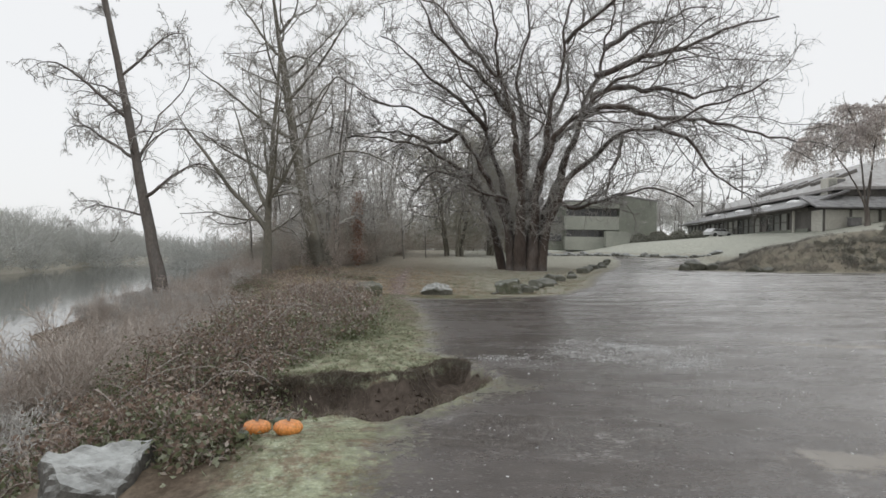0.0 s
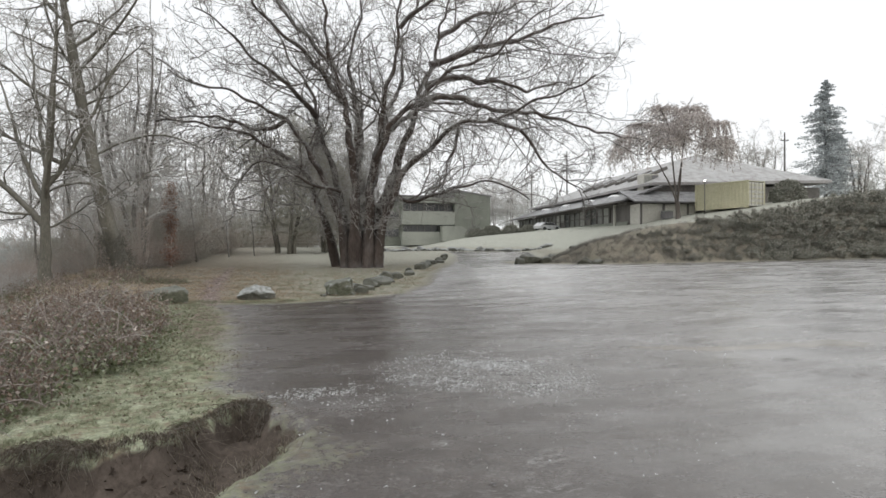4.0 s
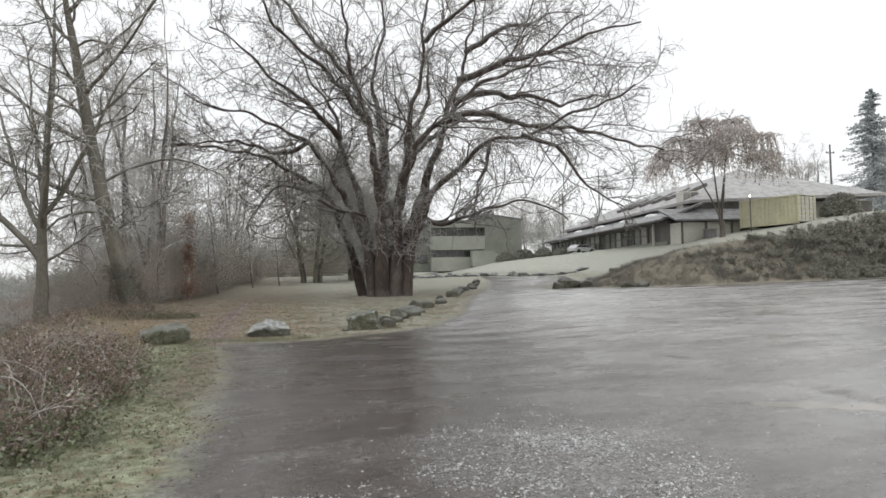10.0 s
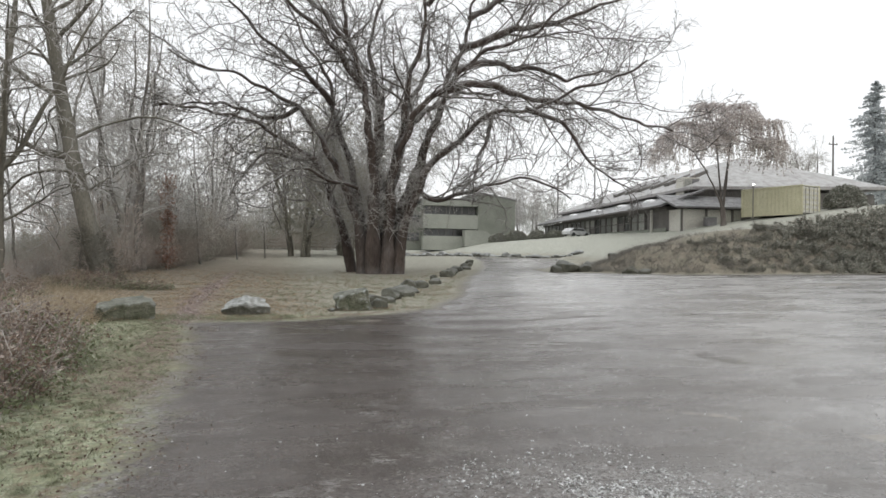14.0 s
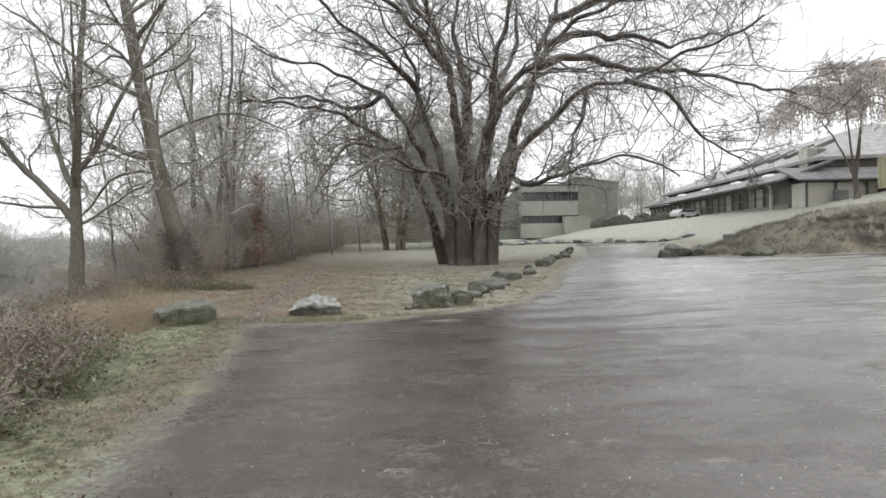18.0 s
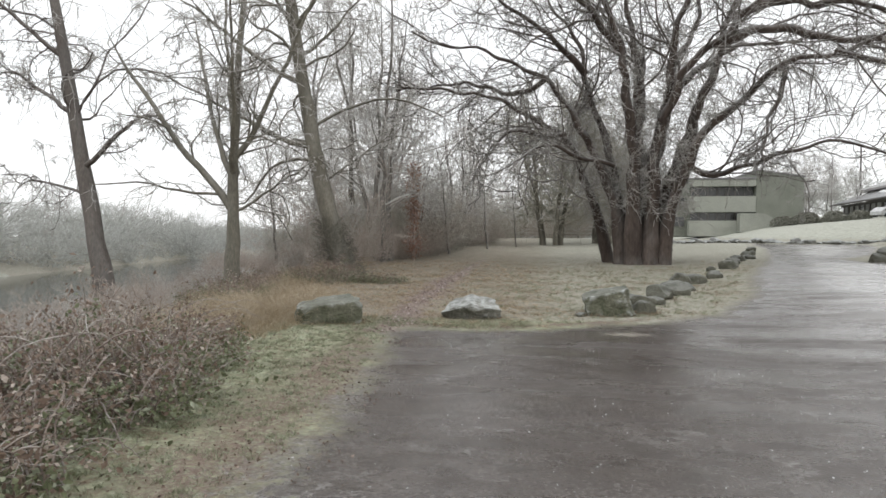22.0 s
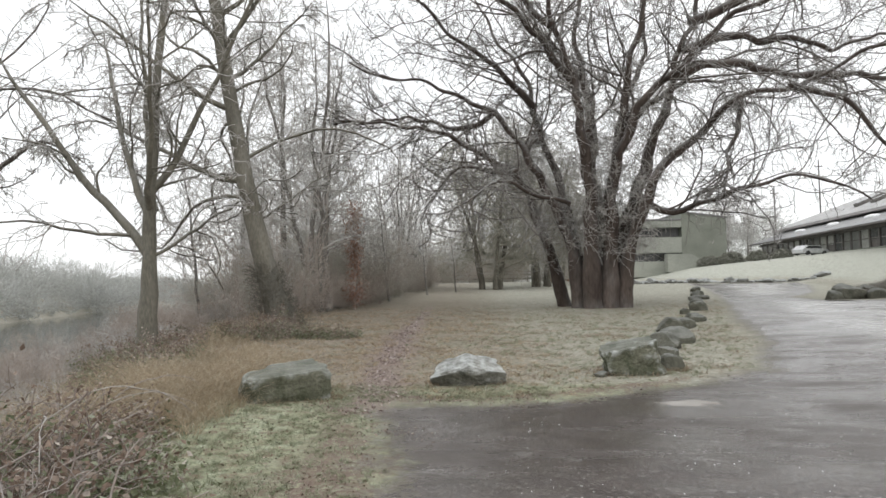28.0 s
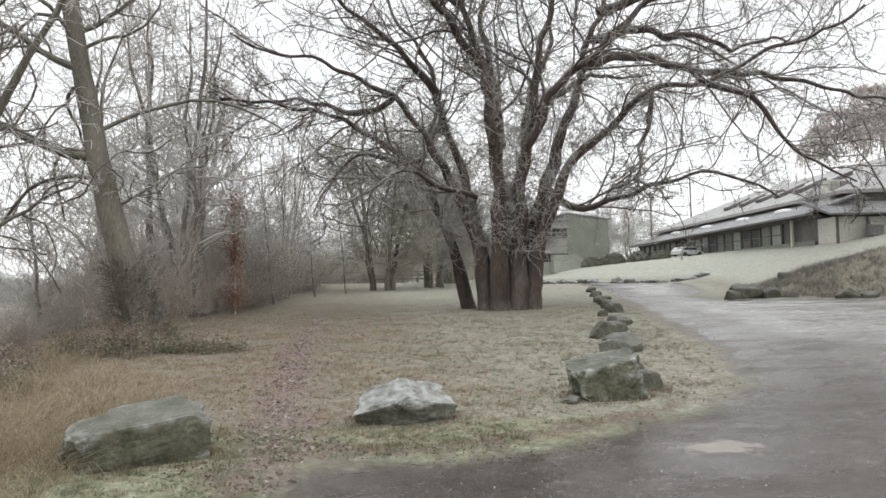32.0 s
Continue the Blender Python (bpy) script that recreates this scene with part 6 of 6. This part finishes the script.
    # pale south annexe with a small roof
    part("annexe_wall", box(0.02, 8.6, -2.4, -0.01, z, 6.45), PANEL_WHITE, ob, "off-white panelled annexe")
    for x in (0.0, 2.5, 5.2, 8.4):
        part("post", box(x, x + 0.2, -2.52, -2.41, z, 6.45), WOOD_DARK, ob)
    part("annexe_roof", extrude([(-3.2, 6.5), (1.0, 7.9), (1.0, 8.08), (-3.25, 6.66)], -0.9, 9.4, "x"), ROOF_LOW, ob)
    door = part("door", box(6.2, 7.2, -2.5, -2.41, 4.6, 6.35, 0.02), WOOD_DARK, ob)
    part("handle", box(7.0, 7.08, -2.56, -2.51, 5.4, 5.52), PANEL_WHITE, door)
    part("drainpipe", box(-0.5, -0.28, 3.0, 3.22, 4.3, 6.66, 0.02), PANEL_WHITE, ob)
    part("plinth", box(-0.32, -0.23, 0.05, 43.9, z, 4.72), CONCRETE_DARK, ob)
    cabinet = thing("vent_cabinet", 39.3, 69.6, at(39.3, 69.6) - 0.02, "low grey metal cabinet against the annexe", "cabinet")
    part("body", box(-0.5, 0.5, -0.35, 0.35, 0.0, 0.8, 0.03), ROOF_LOW, cabinet)
    part("lid", box(-0.54, 0.54, -0.39, 0.39, 0.804, 0.88, 0.02), CONCRETE, cabinet)
    car = thing("white_car", 36.0, 93.5, at(36.0, 93.5), "white parked car dusted with snow beside the hall", "car", turn=22)
    car.scale = (0.85, 0.85, 0.72)
    part("body", extrude([(-2.1, 0.3), (2.1, 0.3), (2.15, 0.75), (1.3, 0.92), (0.7, 1.42), (-1.3, 1.45), (-1.95, 0.95), (-2.15, 0.8)], -0.85, 0.85), CAR_PAINT, car)
    part("windows", extrude([(1.1, 0.97), (0.62, 1.36), (-1.2, 1.38), (-1.7, 0.97)], -0.86, 0.86), GLASS_DARK, car)
    for x in (-1.35, 1.35):
        for y in (-0.82, 0.82):
            bm = bmesh.new()
            bmesh.ops.create_cone(bm, cap_ends=True, segments=16, radius1=0.33, radius2=0.33, depth=0.22, matrix=pose(x, y, 0.33, 90, 0, 0))
            part("wheel", bm, GLASS_DARK, car)


hall()


def container():
    x, y = 43.5, 62.6
    ob = thing("shipping_container", x, y, at(x + 0.5, y + 3) + 0.02, "cream-painted corrugated steel shipping container on the lawn", "container", turn=math.degrees(math.atan2(5.4, -1.6)))
    # long side runs along +x from the near corner, the doors close the end at x = 0
    n = 61
    xs = np.linspace(0.1, 5.96, n)
    dep = np.tile([0.0, 0.0, 0.036, 0.036], 16)[:n]
    for side, sign in ((0.04, 1), (-2.40, -1)):
        v = np.concatenate([np.stack([xs, side - 0.04 - sign * dep * 1.0, xs * 0 + zz], 1) for zz in (0.15, 2.45)])
        i = np.arange(n - 1)
        part("corrugated_wall", mesh_np("corrugated_wall", v, np.stack([i, i + 1, i + 1 + n, i + n], 1), None, False), CREAM, ob)
    for yy in (-0.06, -2.44):
        part("rail", box(0, 6.06, yy - 0.02, yy + 0.1, 2.44, 2.59, 0.01), CREAM, ob)
        part("rail", box(0, 6.06, yy - 0.02, yy + 0.1, 0, 0.16, 0.01), CREAM, ob)
        for xx in (0, 5.94):
            part("corner_post", box(xx, xx + 0.12, yy - 0.04, yy + 0.12, 0.16, 2.44), CREAM, ob)
    part("roof", box(0.1, 5.96, -2.36, -0.06, 2.5, 2.56), CREAM, ob)
    part("floor", box(0.1, 5.96, -2.36, -0.06, 0.1, 0.16), WOOD_DARK, ob)
    part("end_wall", box(5.96, 6.02, -2.34, -0.08, 0.16, 2.44), CREAM, ob)
    for y0 in (-2.34, -1.2):
        door = part("door", box(0.02, 0.09, y0, y0 + 1.12, 0.18, 2.42, 0.01), PANEL_WHITE, ob)
        for k in range(5):
            part("panel_rib", box(0.0, 0.02, y0 + 0.08, y0 + 1.04, 0.4 + 0.42 * k, 0.52 + 0.42 * k), CREAM, door)
        for yy in (y0 + 0.28, y0 + 0.8):
            part("lock_bar", box(-0.04, -0.01, yy, yy + 0.03, 0.2, 2.4), ROOF_LOW, door)


container()


# ---- trees and posts on the rise ----
def weeping_tree():
    rng = np.random.default_rng(44)
    ob = thing("weeping_russet_tree", 38.6, 66.6, at(38.6, 66.6) - 0.05, "weeping ornamental tree with faded pinkish-brown leaves in front of the hall", "tree")
    wood("trunk", shaken(rng, curve([(0, 0, -0.2), (0.1, 0, 0.8), (-0.1, 0, 1.7)], 8), 0.02), 0.26, 0.22, BARK, ob, 10, 1, 0.3, False)
    # umbrella-shaped tufts at the ends of arching limbs: x, y, top, radius, drop
    tufts_at = [(-1.5, 0.4, 10.8, 2.3, 2.2), (1.9, 0.6, 11.0, 2.3, 2.2), (0.2, -2.0, 9.6, 2.5, 2.4), (-5.0, 0.2, 7.8, 2.2, 2.2), (-3.0, 1.8, 9.4, 2.1, 2.2), (4.4, 0.0, 7.9, 2.2, 1.8), (3.2, -1.8, 9.2, 2.1, 2.2), (0.5, 2.8, 9.6, 2.3, 2.2),
                (-2.8, -2.2, 7.2, 1.8, 1.7), (5.8, 0.6, 6.6, 1.5, 1.2), (-6.6, -0.6, 6.4, 1.6, 1.5), (2.0, -3.0, 7.2, 1.7, 1.4), (0.0, 0.0, 8.0, 2.0, 1.6), (-1.6, -1.2, 8.6, 1.8, 1.6)]
    lines, strands = [], []
    for k, (x, y, z, r, drop) in enumerate(tufts_at):
        line = shaken(rng, curve([(-0.05 + 0.02 * x, 0.02 * y, 1.5), (x * 0.16, y * 0.16, z * 0.45), (x * 0.5, y * 0.5, z * 0.84), (x * 0.85, y * 0.9, z + 0.3), (x, y, z - 0.2)], 16), 0.07)
        if k > 3:
            # the later limbs leave the first ones half-way up
            fork = lines[(0, 1, 2, 0, 0, 1, 1, 1, 0, 1, 0, 2, 2, 0)[k]][7 + k % 3]
            line = shaken(rng, curve([fork, fork * 0.6 + np.array([x, y, z]) * 0.4 + np.array([0, 0, 0.5]), (x * 0.9, y * 0.9, z + 0.3), (x, y, z - 0.2)], 16), 0.07)
        wood("limb", line, 0.1 if k < 4 else 0.06, 0.022, BARK, ob, 7, k)
        lines.append(line)
        n = int(62 * r * r / 4)
        drop = drop * 1.55
        a, f = rng.uniform(0, 6.28, n), np.sqrt(rng.uniform(0.02, 1, n))
        d = np.stack([np.cos(a), np.sin(a), 0 * a], 1)
        t = np.linspace(0, 1, 9)
        fall = (drop * rng.uniform(0.35, 1.1, n) * (0.35 + 0.65 * f))[:, None]
        strand = np.array([x, y, z])[None, None] + d[:, None] * ((r * f)[:, None] * np.sqrt(t))[..., None] + np.array([0, 0, 1.0]) * (0.5 * np.sin(t * 2.2) * (1 - f[:, None] * 0.5) - fall * t ** 2.4)[..., None]
        strands.append(strand + np.cumsum(rng.normal(0, 0.05, strand.shape), 1))
    strands = np.concatenate(strands)
    part("hanging_twig_crown", mesh_np("hanging_twig_crown", *tubes(strands, np.full(strands.shape[:2], 0.016), 3)), TWIG_BROWN, ob, kind="stuff")
    p1, r1 = sprout(rng, np.stack(lines), np.full((len(lines), 16), 0.07), 9, 0.45, 1.0, 55, 0.26, 8, 0.2, 0.0, 0.5, 0.02, 0.05)
    part("branch_crown", mesh_np("branch_crown", *tubes(p1, r1, 4)), BARK, ob, kind="stuff")
    every = np.concatenate([strands[:, 3:].reshape(-1, 3), p1[:, 3:].reshape(-1, 3)])
    pick = every[rng.integers(0, len(every), 22000)] + rng.normal(0, 0.09, (22000, 3))
    part("foliage", mesh_np("foliage", *leaves(rng, pick, 0.085, 0.0)), leafy("faded_pink_leaf", (0.48, 0.435, 0.42), (0.65, 0.605, 0.59), (0.82, 0.795, 0.785)), ob, kind="stuff")


weeping_tree()


def conifer(x, y, h, seed):
    rng = np.random.default_rng(seed)
    ob = thing("conifer", x, y, at(x, y), "tall blue-grey conifer dusted with rime on the rise", "tree", "conifers on the rise")
    core = curve([(0, 0, -0.2), (0, 0, h * 0.5), (0, 0, h)], 14)
    wood("trunk", core, h * 0.017, 0.02, BARK, ob, 8, seed)
    n = int(h * 22)
    z = h * (0.08 + 0.92 * rng.uniform(0, 1, n) ** 1.1)
    a = rng.uniform(0, 6.28, n)
    size = h * 0.33 * np.clip((h - z) / h, 0.01, 1) ** 0.55 * rng.uniform(0.5, 1.15, n) * (0.85 + 0.25 * np.sin(z * 2.1 + 2 * np.sin(a)))
    t = np.linspace(0, 1, 7)
    d = np.stack([np.cos(a), np.sin(a)], 1)
    paths = np.zeros((n, 7, 3))
    paths[:, :, :2] = d[:, None] * (t * size[:, None])[..., None]
    paths[:, :, 2] = z[:, None] + size[:, None] * (0.1 * t - 0.28 * t ** 2 + 0.12 * t ** 4)
    rad = np.full((n, 7), 0.02) * np.linspace(1.5, 0.5, 7)
    part("branch_crown", mesh_np("branch_crown", *tubes(paths, rad, 3)), BARK, ob, kind="stuff")
    m = n * 46
    who, u = rng.integers(0, n, m), rng.uniform(0.08, 1, m)
    i = np.minimum((u * 6).astype(int), 5)
    f = (u * 6 - i)[:, None]
    p = paths[who, i] * (1 - f) + paths[who, i + 1] * f
    p = p + rng.normal(0, 1, p.shape) * (0.13 * (1.1 - u) * size[who])[:, None] * np.array([1, 1, 0.9])
    part("needle_crown", mesh_np("needle_crown", *leaves(rng, p, 0.14, 0.0)), leafy("needles", (0.4, 0.43, 0.44), (0.52, 0.55, 0.56), (0.66, 0.69, 0.7)), ob, kind="stuff")
    return ob


conifer(76.5, 88.5, 17.5, 71)
conifer(86, 96, 11, 72)


def pole_and_lamps():
    for x, y, h in ((64.5, 82.5, 9.4), (44.4, 121.0, 10.0), (53.0, 125.0, 13.5)):
        ob = thing("utility_pole", x, y, at(x, y), "tall dark wooden utility pole with a crossarm", "pole", "utility poles")
        part("shaft", mesh_np("shaft", *tubes(curve([(0, 0, -0.3), (0, 0, 5), (0, 0, h)], 6)[None], np.linspace(0.15, 0.09, 6)[None], 10)), WOOD_DARK, ob)
        part("crossarm", box(-0.6, 0.6, -0.06, 0.06, h - 1.1, h - 0.98, 0.01), WOOD_DARK, ob)
        for k in (-0.5, 0.5):
            part("insulator", box(k - 0.05, k + 0.05, -0.05, 0.05, h - 0.975, h - 0.8, 0.015), PANEL_WHITE, ob)
    glow, nt, b = nodes_of("lamp_glow")
    b.inputs["Emission Color"].default_value, b.inputs["Emission Strength"].default_value = (1, 0.96, 0.88, 1), 6
    for x, y, h in ((81.5, 94.0, 2.9), (40.9, 65.6, 3.2)):
        lamp = thing("yard_lamp", x, y, at(x, y), "lit white globe lamp on a thin post", "lamp", "yard lamps")
        part("post", mesh_np("post", *tubes(curve([(0, 0, -0.1), (0, 0, 1), (0, 0, h)], 4)[None], np.full((1, 4), 0.05), 8)), WOOD_DARK, lamp)
        bm = bmesh.new()
        bmesh.ops.create_uvsphere(bm, u_segments=14, v_segments=10, radius=0.3 if h < 3 else 0.08, matrix=Matrix.Translation((0, 0, h + 0.1)))
        part("globe", as_mesh(bm, "globe", True), glow, lamp)


pole_and_lamps()

plant([wood_tree("bare_hill_tree", "bare spreading tree on the rise", 10, 0.38, 0.22, 91, BARK, TWIG_PALE, 2, limbs=12), wood_tree("round_hill_tree", "small bare rounded tree beside the pole", 7, 0.42, 0.16, 92, BARK, TWIG_PALE, 3, limbs=9)],
      [(0, 86, 84, 1.0, 0), (0, 95, 90, 1.15, 100), (0, 104, 86, 1.1, 200), (1, 67, 92, 1.2, 0), (1, 72, 97, 1.2, 90), (0, 90, 76, 1.0, 40), (1, 60, 112, 1.2, 40), (0, 112, 80, 1.1, 250), (1, 99, 76, 1.2, 130), (1, 84, 90, 1.1, 200), (1, 91, 97, 1.3, 20), (0, 80, 104, 1.1, 60), (1, 108, 92, 1.3, 75), (1, 88, 80, 0.9, 300)])


def clipped_bush(x, y, r, h, seed):
    rng = np.random.default_rng(seed)
    ob = thing("round_bush", x, y, at(x, y), "rounded grey-green evergreen bush dusted with rime", "bush", "bushes by the hall")
    n = 5000
    d = unit(rng.normal(0, 1, (n, 3)))
    d[:, 2] = np.abs(d[:, 2])
    p = d * np.array([r, r, h]) * (0.82 + 0.2 * rng.uniform(0, 1, (n, 1)) + 0.07 * np.sin(d[:, :1] * 9 + d[:, 1:2] * 7))
    part("foliage", mesh_np("foliage", *leaves(rng, p, 0.09, 0.2)), BRUSH_LEAF, ob, kind="stuff")
    stems = np.stack([np.zeros((60, 3)) + np.array([0, 0, -0.1]), d[:60] * np.array([r, r, h]) * 0.5, d[:60] * np.array([r, r, h]) * 0.92], 1)
    part("stem_clump", mesh_np("stem_clump", *tubes(stems, np.full((60, 3), 0.02), 3)), TWIG_BROWN, ob, kind="stuff")


for k, (x, y, r, h) in enumerate(((48.6, 63.5, 1.7, 2.0), (46.2, 66.5, 1.2, 1.5), (31.5, 104, 1.6, 1.4), (33.5, 101, 1.3, 1.2), (29.5, 106, 1.5, 1.2), (35.2, 98.6, 1.2, 1.0))):
    clipped_bush(x, y, r, h, 400 + k)


# ---- far fence, sheds and banner behind the trees; the far shore ----
def far_things():
    ob = thing("timber_fence", 0, 94, at(0, 94), "low dark timber fence across the end of the lawn", "fence")
    for x in np.arange(-4, 9.1, 1.6):
        part("post", box(x, x + 0.14, -0.07, 0.07, -0.3, 1.25), WOOD_DARK, ob)
    for z in (0.35, 0.75, 1.1):
        part("rail", box(-4, 9.1, -0.1, -0.072, z, z + 0.13), WOOD_DARK, ob)
    m = mat("faded_orange_paint", (0.42, 0.13, 0.07), (0.52, 0.2, 0.12), 1, 14, 0.7, 0.1)
    ob = thing("orange_shed", 12.4, 118, at(12.4, 118), "small faded orange shed far behind the old tree", "shed")
    part("wall", box(-1.9, 1.9, 0, 3, -0.2, 2.9), m, ob)
    part("roof", extrude([(-2.2, 2.9), (0, 4.0), (2.2, 2.9), (2.2, 3.05), (0, 4.2), (-2.2, 3.05)], -0.3, 3.3), ROOF_LOW, ob)
    part("door", box(-0.5, 0.5, -0.06, -0.004, -0.1, 2.0, 0.01), WOOD_DARK, ob)
    rng = np.random.default_rng(66)
    # woods of the far shore and the far distance: bundles of fine upright twigs
    spots = []
    for y in np.arange(-20, 330, 2.2):
        e = float(along([(-80, -48), (70, -50), (160, -75), (400, -140)], y))
        for row in range(3):
            spots.append((e - 2.5 - row * 9 - rng.uniform(0, 6), y + rng.uniform(-1.5, 1.5), (3.0 + 4.2 * rng.uniform() ** 2 + 2.2 * math.sin(y * 0.21) * (row > 0)) * (1 + 0.15 * row)))
    for _ in range(240):
        spots.append((rng.uniform(-75, 60), rng.uniform(140, 230), rng.uniform(6, 10)))
    for _ in range(70):
        spots.append((rng.uniform(95, 190), rng.uniform(20, 150), rng.uniform(6, 10)))
    sp = np.array(spots)
    n = 340
    base = land(sp[:, 0], sp[:, 1])
    d = unit(rng.normal(0, 1, (len(sp), n, 3)))
    lobes = 1 + 0.22 * np.sin(d[..., :1] * 5 + sp[:, None, :1]) * np.cos(d[..., 2:] * 6 + sp[:, None, 1:2])
    c = d * lobes * rng.uniform(0.3, 1.0, (len(sp), n, 1)) ** 0.4 * sp[:, None, 2:3] * np.array([0.5, 0.5, 0.46])
    c = c + np.stack([sp[:, 0], sp[:, 1], base + sp[:, 2] * 0.44], 1)[:, None]
    grow = unit(d * np.array([1, 1, 0.6]) + np.array([0, 0, 0.5]) + rng.normal(0, 0.5, d.shape)) * (rng.uniform(0.05, 0.13, (len(sp), n)) * sp[:, 2:3])[..., None]
    foot, tip = (c - grow).reshape(-1, 3), (c + grow).reshape(-1, 3)
    foot[:, 2] = np.maximum(foot[:, 2], np.repeat(base, n) - 0.2)
    w = np.cross(unit(tip - foot), unit(rng.normal(0, 1, tip.shape))) * 0.055
    v = np.stack([foot - w, foot + w, tip + w * 0.4, tip - w * 0.4], 1).reshape(-1, 3)
    q = np.arange(len(foot))[:, None] * 4 + np.arange(4)
    # the air's haze is put into these pale twig tints
    m = leafy("hazed_far_twigs", (0.34, 0.345, 0.32), (0.46, 0.47, 0.445), (0.6, 0.615, 0.6), 0.9)
    tagged(part("far_woods", mesh_np("far_woods", v, q), m, kind="stuff"), "grey winter woods on the far shore and beyond, haze put into their colour", "trees")


far_things()
